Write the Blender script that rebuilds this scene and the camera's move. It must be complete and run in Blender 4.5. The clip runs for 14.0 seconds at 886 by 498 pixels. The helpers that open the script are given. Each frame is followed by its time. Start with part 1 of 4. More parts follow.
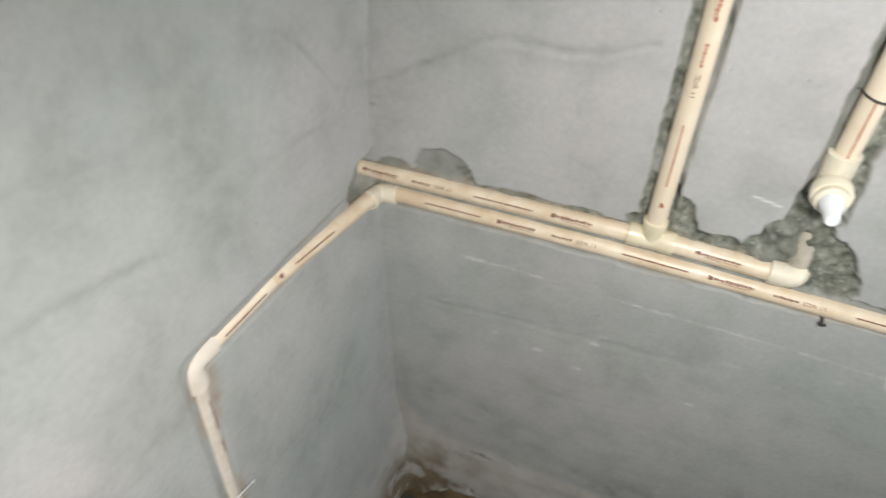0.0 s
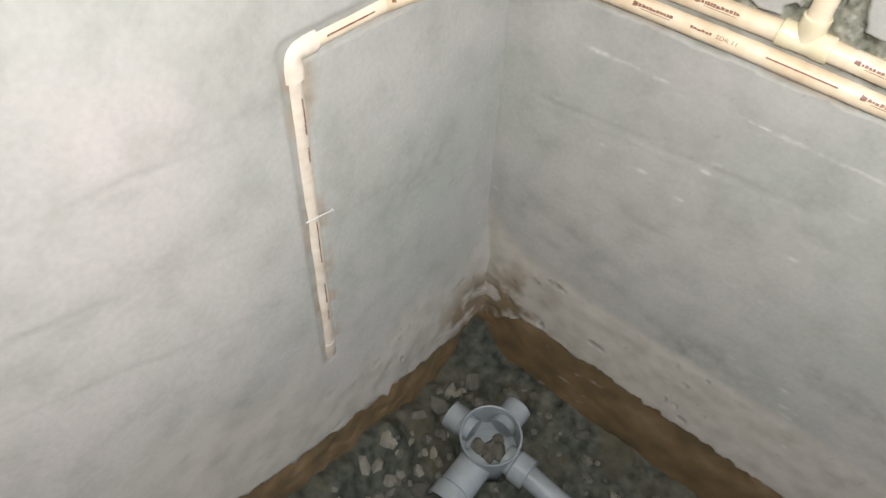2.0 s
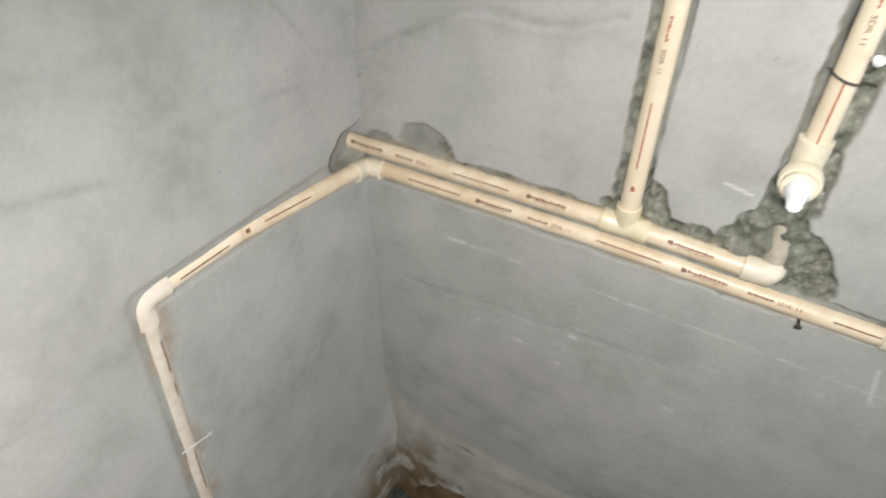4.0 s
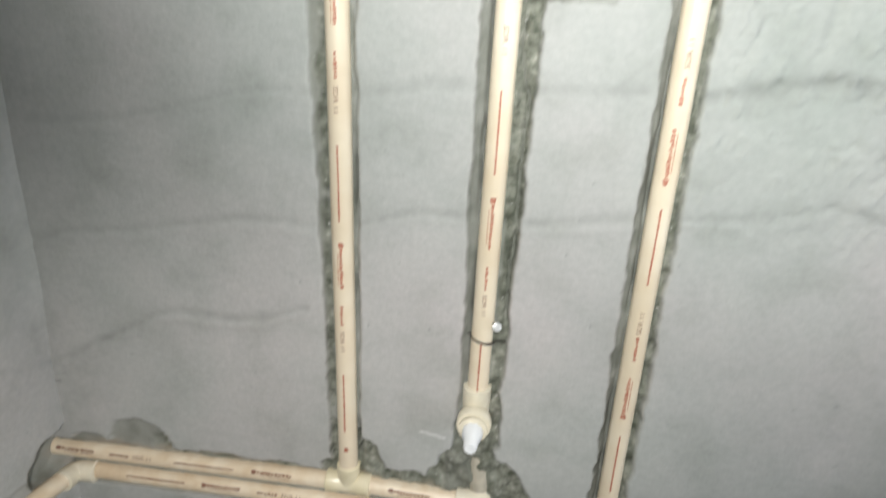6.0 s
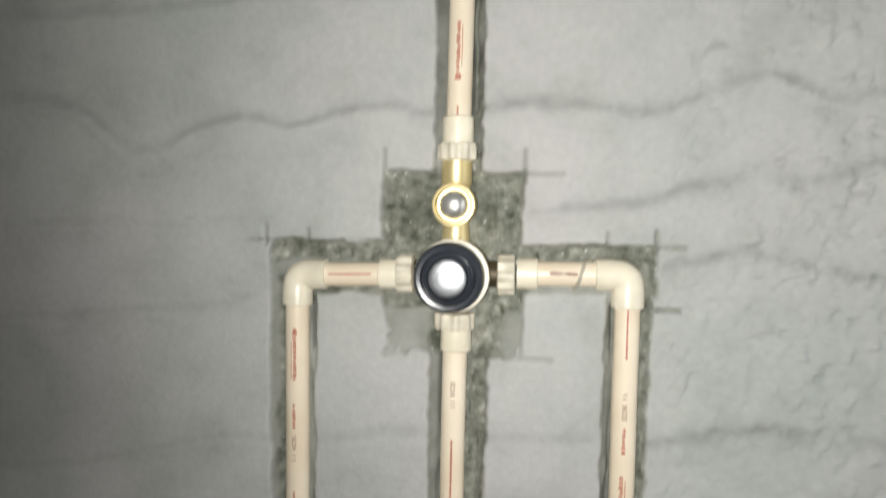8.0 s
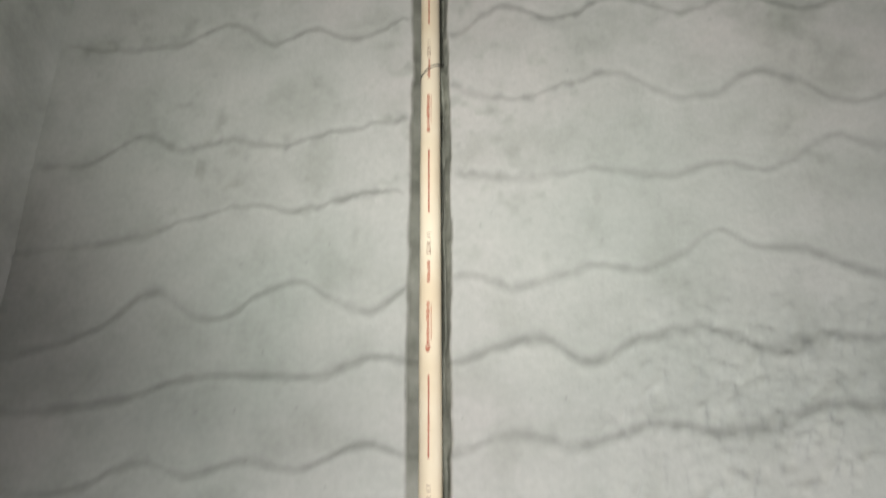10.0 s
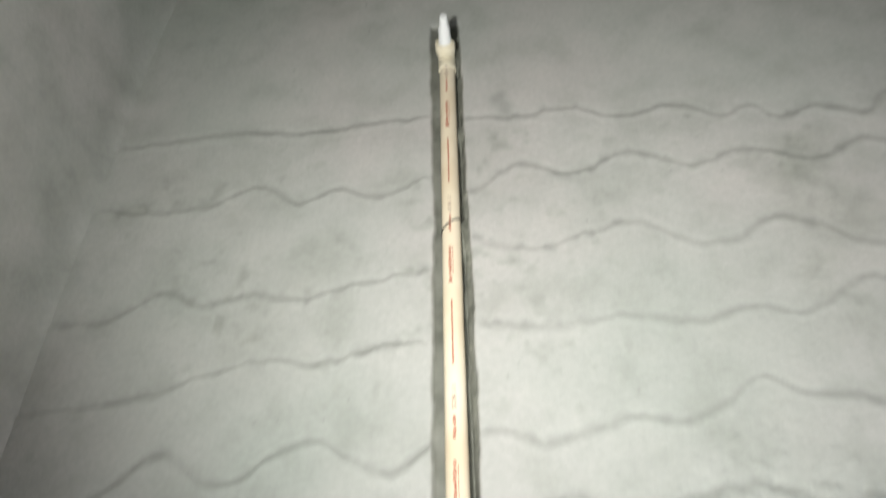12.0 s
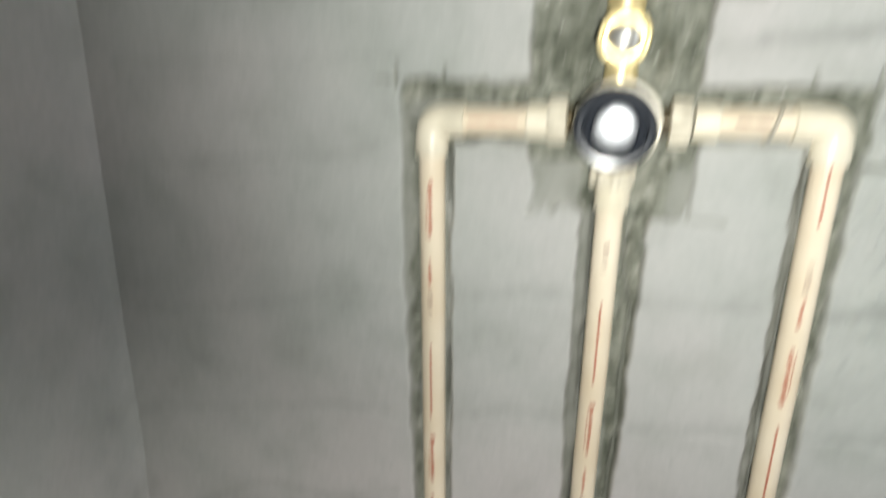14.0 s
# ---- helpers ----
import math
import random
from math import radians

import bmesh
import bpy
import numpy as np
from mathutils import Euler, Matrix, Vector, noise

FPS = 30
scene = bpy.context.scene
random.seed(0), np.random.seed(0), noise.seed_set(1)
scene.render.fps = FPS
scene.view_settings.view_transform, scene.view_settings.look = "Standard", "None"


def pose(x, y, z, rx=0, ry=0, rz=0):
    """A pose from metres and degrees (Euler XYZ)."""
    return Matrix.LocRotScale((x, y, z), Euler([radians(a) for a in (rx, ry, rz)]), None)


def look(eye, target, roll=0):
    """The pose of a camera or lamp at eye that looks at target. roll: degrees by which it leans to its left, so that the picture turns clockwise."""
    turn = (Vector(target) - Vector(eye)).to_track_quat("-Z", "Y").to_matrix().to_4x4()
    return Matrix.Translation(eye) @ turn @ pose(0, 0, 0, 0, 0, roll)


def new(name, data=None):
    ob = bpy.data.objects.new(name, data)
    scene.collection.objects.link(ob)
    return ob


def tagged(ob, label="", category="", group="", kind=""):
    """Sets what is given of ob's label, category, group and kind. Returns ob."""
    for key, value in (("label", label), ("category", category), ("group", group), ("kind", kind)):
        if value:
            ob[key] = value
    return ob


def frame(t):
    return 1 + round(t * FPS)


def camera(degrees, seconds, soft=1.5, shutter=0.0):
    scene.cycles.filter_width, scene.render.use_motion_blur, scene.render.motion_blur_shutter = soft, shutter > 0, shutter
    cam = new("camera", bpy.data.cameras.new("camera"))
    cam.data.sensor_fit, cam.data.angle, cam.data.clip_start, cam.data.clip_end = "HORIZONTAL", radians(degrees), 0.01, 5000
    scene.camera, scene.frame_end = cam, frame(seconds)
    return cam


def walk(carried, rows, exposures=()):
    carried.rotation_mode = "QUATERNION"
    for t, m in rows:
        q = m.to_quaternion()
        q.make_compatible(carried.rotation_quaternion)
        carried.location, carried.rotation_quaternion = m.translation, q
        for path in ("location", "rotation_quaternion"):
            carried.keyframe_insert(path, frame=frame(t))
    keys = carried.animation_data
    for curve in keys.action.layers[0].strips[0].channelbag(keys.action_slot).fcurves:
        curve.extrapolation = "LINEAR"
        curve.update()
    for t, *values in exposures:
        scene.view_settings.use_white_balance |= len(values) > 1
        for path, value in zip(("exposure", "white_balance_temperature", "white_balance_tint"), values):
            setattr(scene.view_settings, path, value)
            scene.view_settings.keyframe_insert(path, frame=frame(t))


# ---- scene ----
cam = camera(68.9, 14.0, shutter=0.5)
PATH = [
    (0, (0.343, -0.591, 1.344), (-0.221, 0.749, -0.03), -0.2),
    (0.5, (0.375, -0.616, 1.382), (-0.412, 0.485, -0.091), -4.2),
    (1, (0.388, -0.681, 1.324), (-0.414, 0.286, -0.233), -6.4),
    (1.5, (0.4, -0.68, 1.28), (-0.352, 0.289, -0.3), -4.4),
    (2, (0.42, -0.653, 1.232), (-0.333, 0.282, -0.367), 0.7),
    (2.2, (0.42, -0.641, 1.229), (-0.353, 0.302, -0.356), 0.6),
    (4.3, (0.456, -0.576, 1.312), (-0.241, 0.797, 0.037), -1.1),
    (4.5, (0.463, -0.575, 1.314), (-0.157, 0.859, 0.066), -0.2),
    (5, (0.488, -0.575, 1.331), (0.113, 0.992, 0.147), 2.7),
    (5.5, (0.498, -0.569, 1.355), (0.221, 1.13, 0.337), 3.0),
    (6, (0.519, -0.572, 1.401), (0.3, 1.255, 0.617), 2.6),
    (6.5, (0.548, -0.557, 1.433), (0.254, 1.308, 0.771), 1.9),
    (7, (0.539, -0.563, 1.463), (0.287, 1.367, 1.003), 1.9),
    (7.5, (0.549, -0.561, 1.484), (0.283, 1.403, 1.216), 1.0),
    (8, (0.56, -0.568, 1.52), (0.295, 1.41, 1.385), 1.0),
    (8.5, (0.558, -0.586, 1.58), (0.35, 1.399, 1.704), 0.6),
    (9, (0.576, -0.597, 1.678), (0.317, 1.369, 1.937), -1.4),
    (11.5, (0.597, -0.618, 1.755), (0.397, 0.924, 3.012), -0.5),
    (12, (0.577, -0.585, 1.73), (0.343, 1.01, 2.914), -1.5),
    (12.5, (0.55, -0.561, 1.703), (0.22, 1.233, 2.524), 1.3),
    (13, (0.522, -0.564, 1.726), (0.249, 1.399, 1.996), 1.6),
    (13.5, (0.509, -0.508, 1.73), (0.131, 1.423, 1.369), -1.4),
    (14, (0.489, -0.512, 1.534), (0.025, 1.313, 0.858), 0.1),
]
walk(cam, [(t, look(eye, target, roll)) for t, eye, target, roll in PATH],
     exposures=[(0, 0.58, 6230, 9.8), (0.5, 0.49, 6420, 10.5), (1, 0.54, 6420, 11), (1.5, 0.90, 6440, 11.8), (2, 1.04, 6460, 11.8), (4.5, 0.53, 6330, 10), (5, 0.43, 6240, 10), (5.5, 0.34, 6200, 8.5), (6.0, 0.20, 6250, 8.5), (6.5, 0.04, 6500, 10.5), (7.5, -0.37, 6440, 11.5), (8.5, -0.35, 6460, 11.5), (9.0, -0.39, 6490, 11.5), (11.5, 0.25, 6490, 11), (12.5, 0.18, 6430, 10), (13, 0.08, 6430, 10.3), (13.5, -0.07, 6440, 10.8), (14, -0.15, 6430, 8.5)])

# ---- world, lamps, exposure ----
world = bpy.data.worlds.new("sky")
scene.world = world
world.use_nodes = True
wn = world.node_tree.nodes
sky = wn.new("ShaderNodeTexSky")
sky.sky_type, sky.sun_disc, sky.sun_elevation, sky.sun_rotation = "NISHITA", False, radians(35), radians(120)
wn["Background"].inputs["Strength"].default_value = 0.10
world.node_tree.links.new(sky.outputs["Color"], wn["Background"].inputs["Color"])


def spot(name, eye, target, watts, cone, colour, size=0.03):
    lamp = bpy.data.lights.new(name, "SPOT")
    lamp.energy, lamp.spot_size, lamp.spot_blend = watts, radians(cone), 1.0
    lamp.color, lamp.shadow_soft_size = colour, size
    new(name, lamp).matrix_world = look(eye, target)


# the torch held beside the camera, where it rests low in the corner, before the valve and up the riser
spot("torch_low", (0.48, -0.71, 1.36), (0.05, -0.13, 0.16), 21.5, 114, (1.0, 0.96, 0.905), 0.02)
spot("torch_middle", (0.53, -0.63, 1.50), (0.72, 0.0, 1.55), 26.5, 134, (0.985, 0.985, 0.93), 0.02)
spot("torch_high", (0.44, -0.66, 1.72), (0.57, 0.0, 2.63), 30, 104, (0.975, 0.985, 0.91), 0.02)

# daylight in the doorway behind, on the far side
door_light = bpy.data.lights.new("doorway_daylight", "AREA")
door_light.shape, door_light.size, door_light.size_y = "RECTANGLE", 0.6, 1.6
door_light.energy, door_light.color = 1.6, (0.82, 0.91, 1.0)
door_light.spread = radians(95)
new("doorway_daylight", door_light).matrix_world = look((1.72, -0.50, 1.35), (0.95, 0.0, 1.35))

# ---- materials ----


def material(name, rough=0.6, metal=0.0):
    m = bpy.data.materials.new(name)
    m.use_nodes = True
    b = m.node_tree.nodes["Principled BSDF"]
    b.inputs["Roughness"].default_value, b.inputs["Metallic"].default_value = rough, metal
    return m, m.node_tree, b


def noise_node(nt, scale, detail=4.0, coords="Object"):
    n = nt.nodes.new("ShaderNodeTexNoise")
    n.inputs["Scale"].default_value, n.inputs["Detail"].default_value = scale, detail
    c = nt.nodes.new("ShaderNodeTexCoord")
    nt.links.new(c.outputs[coords], n.inputs["Vector"])
    return n.outputs["Fac"]


def ramp(nt, fac, stops):
    r = nt.nodes.new("ShaderNodeValToRGB")
    while len(r.color_ramp.elements) < len(stops):
        r.color_ramp.elements.new(0.5)
    for e, (p, c) in zip(r.color_ramp.elements, stops):
        e.position, e.color = p, (*c, 1)
    nt.links.new(fac, r.inputs["Fac"])
    return r.outputs["Color"]


def mix(nt, fac, a, b, blend="MIX"):
    n = nt.nodes.new("ShaderNodeMix")
    n.data_type, n.blend_type = "RGBA", blend
    for sock, v in (("Factor", fac), ("A", a), ("B", b)):
        s = [i for i in n.inputs if i.name == sock and i.type == ("VALUE" if sock == "Factor" else "RGBA")][0]
        if isinstance(v, (int, float)):
            s.default_value = v
        elif isinstance(v, tuple):
            s.default_value = (*v, 1)
        else:
            nt.links.new(v, s)
    return [o for o in n.outputs if o.type == "RGBA"][0]


def bump(nt, b, height, strength, distance):
    n = nt.nodes.new("ShaderNodeBump")
    n.inputs["Strength"].default_value, n.inputs["Distance"].default_value = strength, distance
    nt.links.new(height, n.inputs["Height"])
    nt.links.new(n.outputs["Normal"], b.inputs["Normal"])


def attribute(nt, name):
    a = nt.nodes.new("ShaderNodeAttribute")
    a.attribute_name = name
    return a.outputs["Fac"]


def plaster_material():
    m, nt, b = material("cement_plaster", 0.82)
    grey = ramp(nt, noise_node(nt, 2.4, 5), [(0.30, (0.350, 0.371, 0.344)), (0.5, (0.407, 0.407, 0.389)), (0.70, (0.458, 0.430, 0.420))])
    c = mix(nt, 0.8, grey, ramp(nt, noise_node(nt, 17, 8), [(0.30, (0.82, 0.835, 0.81)), (0.50, (1.0, 1.0, 1.0)), (0.72, (1.08, 1.07, 1.065))]), "MULTIPLY")
    c = mix(nt, 0.8, c, ramp(nt, noise_node(nt, 140, 4), [(0.30, (0.92, 0.92, 0.92)), (0.70, (1.05, 1.05, 1.05))]), "MULTIPLY")
    c = mix(nt, attribute(nt, "grime"), c, ramp(nt, noise_node(nt, 45, 6), [(0.35, (0.20, 0.215, 0.185)), (0.65, (0.34, 0.345, 0.315))]))
    c = mix(nt, attribute(nt, "band"), c, ramp(nt, noise_node(nt, 22, 6), [(0.3, (0.40, 0.375, 0.325)), (0.6, (0.53, 0.505, 0.45))]))
    # grooves darkened in colour for the shade in them; also chips and smears
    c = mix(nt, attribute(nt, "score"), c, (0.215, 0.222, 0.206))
    mortar = ramp(nt, noise_node(nt, 30, 8), [(0.28, (0.195, 0.200, 0.170)), (0.5, (0.262, 0.264, 0.235)), (0.72, (0.320, 0.318, 0.290))])
    open_mortar = ramp(nt, noise_node(nt, 105, 9), [(0.30, (0.075, 0.080, 0.060)), (0.45, (0.170, 0.175, 0.144)), (0.60, (0.240, 0.242, 0.208)), (0.74, (0.370, 0.366, 0.326))])
    open_mortar = mix(nt, 0.9, open_mortar, ramp(nt, noise_node(nt, 34, 5), [(0.32, (0.50, 0.52, 0.46)), (0.48, (0.90, 0.91, 0.87)), (0.66, (1.22, 1.20, 1.18))]), "MULTIPLY")
    flecks = ramp(nt, noise_node(nt, 170, 3), [(0.66, (0, 0, 0)), (0.73, (1, 1, 1))])
    open_mortar = mix(nt, flecks, open_mortar, (0.47, 0.46, 0.43))
    mortar = mix(nt, attribute(nt, "open"), mortar, open_mortar)
    # darker mortar tone; it also paints in the shade of the slits
    mortar = mix(nt, attribute(nt, "darkened"), mortar, ramp(nt, noise_node(nt, 60, 8), [(0.3, (0.085, 0.088, 0.072)), (0.7, (0.165, 0.165, 0.142))]))
    c = mix(nt, attribute(nt, "chase"), c, mortar)
    darkened = ramp(nt, noise_node(nt, 13, 9), [(0.26, (0.075, 0.068, 0.038)), (0.42, (0.150, 0.105, 0.050)), (0.58, (0.205, 0.136, 0.064)), (0.78, (0.27, 0.20, 0.12))])
    c = mix(nt, attribute(nt, "bare"), c, darkened)
    c = mix(nt, attribute(nt, "rust"), c, ramp(nt, noise_node(nt, 30, 6), [(0.35, (0.20, 0.125, 0.065)), (0.65, (0.36, 0.26, 0.16))]))
    c = mix(nt, attribute(nt, "chalk"), c, (0.74, 0.74, 0.72))
    nt.links.new(c, b.inputs["Base Color"])
    bump(nt, b, noise_node(nt, 260, 5), 0.38, 0.0011)
    return m


def speckled(name, low, high, scale, rough, bumpiness=0.2, metal=0.0, big=None, stain=(0.72, 0.72, 0.70)):
    m, nt, b = material(name, rough, metal)
    c = ramp(nt, noise_node(nt, scale, 5), [(0.3, low), (0.7, high)])
    if big:
        c = mix(nt, 0.6, c, ramp(nt, noise_node(nt, big, 3), [(0.3, stain), (0.65, (1.05, 1.05, 1.05))]), "MULTIPLY")
    nt.links.new(c, b.inputs["Base Color"])
    if bumpiness:
        bump(nt, b, noise_node(nt, scale * 3, 4), bumpiness, 0.001)
    return m


PLASTER = plaster_material()
STAINED = speckled("water_stained_cpvc", (0.67, 0.55, 0.40), (0.80, 0.70, 0.55), 18, 0.38, 0.05, big=60, stain=(0.86, 0.75, 0.62))
CPVC = speckled("cream_cpvc", (0.73, 0.63, 0.485), (0.79, 0.70, 0.56), 24, 0.36, 0.05, big=11, stain=(0.84, 0.74, 0.62))
FITTING = speckled("cream_cpvc_fitting", (0.73, 0.66, 0.51), (0.80, 0.73, 0.59), 30, 0.36, 0.05, big=40)
GLUED = speckled("solvent_stained_cpvc", (0.66, 0.58, 0.37), (0.76, 0.68, 0.50), 45, 0.30, 0.05)
RED = speckled("red_brown_print", (0.33, 0.09, 0.05), (0.55, 0.26, 0.18), 260, 0.5, 0)
BROWN = speckled("dark_brown_print", (0.14, 0.062, 0.038), (0.28, 0.135, 0.09), 260, 0.5, 0)
WHITE = speckled("white_plastic", (0.76, 0.77, 0.78), (0.82, 0.82, 0.83), 40, 0.35, 0.03)
BLACK = speckled("black_glossy_plastic", (0.018, 0.021, 0.027), (0.034, 0.038, 0.047), 30, 0.20, 0)
CHROME = speckled("chrome", (0.38, 0.39, 0.41), (0.52, 0.53, 0.55), 160, 0.38, 0.14, metal=0.95)
DARK_BRASS = speckled("dark_brass", (0.05, 0.04, 0.025), (0.13, 0.10, 0.05), 80, 0.5, 0.1, metal=0.5)
NUT = speckled("mortar_dusted_cpvc", (0.50, 0.45, 0.35), (0.76, 0.70, 0.57), 75, 0.42, 0.12)
BRASS = speckled("brass", (0.66, 0.53, 0.25), (0.80, 0.67, 0.37), 50, 0.40, 0.08, metal=0.6)
POLISHED = speckled("polished_steel", (0.60, 0.59, 0.55), (0.76, 0.75, 0.71), 90, 0.33, 0.06, metal=0.8)
DUSTED = speckled("plaster_dusted_cpvc", (0.58, 0.52, 0.44), (0.72, 0.66, 0.57), 55, 0.62, 0.12, big=14, stain=(0.84, 0.78, 0.72))
DIRTY = speckled("mortar_smeared_cpvc", (0.34, 0.31, 0.25), (0.52, 0.47, 0.38), 60, 0.6, 0.3)
PVC = speckled("grey_pvc", (0.31, 0.355, 0.385), (0.40, 0.445, 0.475), 30, 0.36, 0.05, big=14)
STEEL = speckled("dull_steel", (0.56, 0.56, 0.55), (0.74, 0.73, 0.72), 200, 0.35, 0.1, metal=0.3)
WIRE = speckled("dark_binding_wire", (0.03, 0.028, 0.025), (0.07, 0.06, 0.05), 200, 0.6, 0.1)
CEILING = speckled("ceiling_cement", (0.36, 0.36, 0.34), (0.46, 0.46, 0.43), 8, 0.85, 0.2)


def rubble_material(name, low, high, clay=None):
    m, nt, b = material(name, 0.85)
    info = nt.nodes.new("ShaderNodeObjectInfo")
    c = ramp(nt, noise_node(nt, 38, 7), [(0.3, low), (0.7, high)])
    if clay:
        c = mix(nt, ramp(nt, noise_node(nt, 9, 5), [(0.48, (0, 0, 0)), (0.66, (0.75, 0.75, 0.75))]), c, clay)
    c = mix(nt, 0.75, c, ramp(nt, info.outputs["Random"], [(0.0, (0.45, 0.42, 0.38)), (0.55, (1, 1, 0.96)), (1.0, (1.5, 1.4, 1.28))]), "MULTIPLY")
    nt.links.new(c, b.inputs["Base Color"])
    bump(nt, b, noise_node(nt, 160, 5), 0.5, 0.002)
    return m


SOIL = rubble_material("wet_rubble_soil", (0.016, 0.021, 0.017), (0.088, 0.098, 0.084), (0.080, 0.074, 0.050))
LUMP = rubble_material("fallen_mortar", (0.13, 0.13, 0.112), (0.32, 0.315, 0.28))
STONE = rubble_material("rubble_stone", (0.06, 0.065, 0.054), (0.24, 0.24, 0.21))

# ---- helpers for shapes ----


def mesh_object(name, bm, mat, parent=None, label="", smooth=True):
    me = bpy.data.meshes.new(name)
    bmesh.ops.recalc_face_normals(bm, faces=bm.faces)
    bm.to_mesh(me)
    bm.free()
    me.materials.append(mat)
    if smooth:
        me.polygons.foreach_set("use_smooth", [True] * len(me.polygons))
        me.set_sharp_from_angle(angle=radians(42))
    ob = new(name, me)
    if parent:
        ob.parent = parent
    if label:
        ob["label"] = label
    return ob


def part(name, bm, mat, parent, label=""):
    return mesh_object(name, bm, mat, parent, label)


def thing(name, label, category, group=""):
    return tagged(new(name), label, category, group)


def rings(bm, circles, closed_ends=True):
    """Skin a row of point rings."""
    loops = [[bm.verts.new(p) for p in ring] for ring in circles]
    n = len(loops[0])
    for a, b in zip(loops, loops[1:]):
        for i in range(n):
            bm.faces.new((a[i], a[(i + 1) % n], b[(i + 1) % n], b[i]))
    if closed_ends:
        bm.faces.new(loops[0])
        bm.faces.new(list(reversed(loops[-1])))
    return bm


def basis(way):
    way = Vector(way).normalized()
    side = way.cross(Vector((0, 0, 1)) if abs(way.z) < 0.9 else Vector((0, 1, 0))).normalized()
    return way, side, side.cross(way)


def lathe(origin, way, profile, n=40, bm=None, lobes=None):
    """Turn a profile of (radius, along) round an axis. lobes: (count, depth) of a ribbed rim."""
    bm = bm or bmesh.new()
    way, s, t = basis(way)
    circles = []
    for r, d in profile:
        ring = []
        for i in range(n):
            a = 2 * math.pi * i / n
            rr = max(r, 1e-4)
            if lobes and r > 0.004:
                rr -= lobes[1] * (0.5 - 0.5 * math.tanh(4 * math.cos(lobes[0] * a)))
            ring.append(Vector(origin) + way * d + (s * math.cos(a) + t * math.sin(a)) * rr)
        circles.append(ring)
    return rings(bm, circles)


def tube(path, radii, n=28, bm=None):
    """A round bar along a path."""
    bm = bm or bmesh.new()
    path = [Vector(p) for p in path]
    circles, side = [], None
    for i, p in enumerate(path):
        way = (path[min(i + 1, len(path) - 1)] - path[max(i - 1, 0)]).normalized()
        side = basis(way)[1] if side is None else (side - way * side.dot(way)).normalized()
        up = side.cross(way)
        r = radii[i] if isinstance(radii, (list, tuple)) else radii
        circles.append([p + (side * math.cos(2 * math.pi * k / n) + up * math.sin(2 * math.pi * k / n)) * r for k in range(n)])
    return rings(bm, circles)


PIPE_R = 0.0111


def elbow_mesh(centre, a, b, reach=0.028, r=0.0140, bend=0.011, n=28):
    """A socket elbow with its mouths towards a and b."""
    centre, a, b = Vector(centre), Vector(a).normalized(), Vector(b).normalized()
    path, radii = [], []
    for d, rr in ((reach, r - 0.0012), (reach - 0.0008, r), (bend + 0.003, r)):
        path.append(centre + a * d), radii.append(rr)
    for k in range(9):
        q = k / 8
        path.append(centre + a * bend * (1 - q) ** 2 + b * bend * q ** 2), radii.append(r - 0.0006)
    for d, rr in ((bend + 0.003, r), (reach - 0.0008, r), (reach, r - 0.0012)):
        path.append(centre + b * d), radii.append(rr)
    return tube(path, radii, n)


def tee_mesh(centre, along, branch, half=0.0265, reach=0.028, r=0.0136):
    centre, along, branch = Vector(centre), Vector(along).normalized(), Vector(branch).normalized()
    ends = [(-half, r - 0.0012), (-half + 0.0008, r), (-half + 0.014, r), (-half + 0.016, r - 0.0008), (half - 0.016, r - 0.0008), (half - 0.014, r), (half - 0.0008, r), (half, r - 0.0012)]
    bm = lathe(centre, along, [(rr, d) for d, rr in ends], 28)
    return lathe(centre, branch, [(r - 0.001, 0.002), (r - 0.001, reach - 0.016), (r, reach - 0.014), (r, reach - 0.0008), (r - 0.0012, reach)], 28, bm)


def pipe_bar(p0, p1, seed=0):
    rnd = random.Random(seed)
    p0, p1 = Vector(p0), Vector(p1)
    n = max(4, int((p1 - p0).length / 0.05))
    _, s, t = basis(p1 - p0)
    path = [p0.lerp(p1, i / n) + (s * rnd.uniform(-1, 1) + t * rnd.uniform(-1, 1)) * (0.0002 if 0 < i < n else 0) for i in range(n + 1)]
    return tube(path, PIPE_R, 28)


def on_pipe(p0, way, front, along, across):
    """The place on a pipe's skin: along its axis, and across its front by arc length."""
    way = Vector(way).normalized()
    front = (Vector(front) - way * Vector(front).dot(way)).normalized()
    side = front.cross(way)
    a = across / PIPE_R
    return Vector(p0) + way * along + (front * math.cos(a) + side * math.sin(a)) * (PIPE_R + 0.00035)


def print_bar(p0, way, front, start, length, across, width, wobble=0.0, seed=1):
    """A printed stroke that lies on the pipe's skin."""
    rnd = random.Random(seed)
    bm = bmesh.new()
    n = max(2, int(length / 0.004))
    rows = []
    for i in range(n + 1):
        d = start + length * i / n
        w = width * (1 + rnd.uniform(-wobble, wobble))
        c = across + rnd.uniform(-wobble, wobble) * width * 0.3
        rows.append([bm.verts.new(on_pipe(p0, way, front, d, c + w * k)) for k in (-0.5, 0.0, 0.5)])
    for a, b in zip(rows, rows[1:]):
        for k in (0, 1):
            bm.faces.new((a[k], a[k + 1], b[k + 1], b[k]))
    return bm


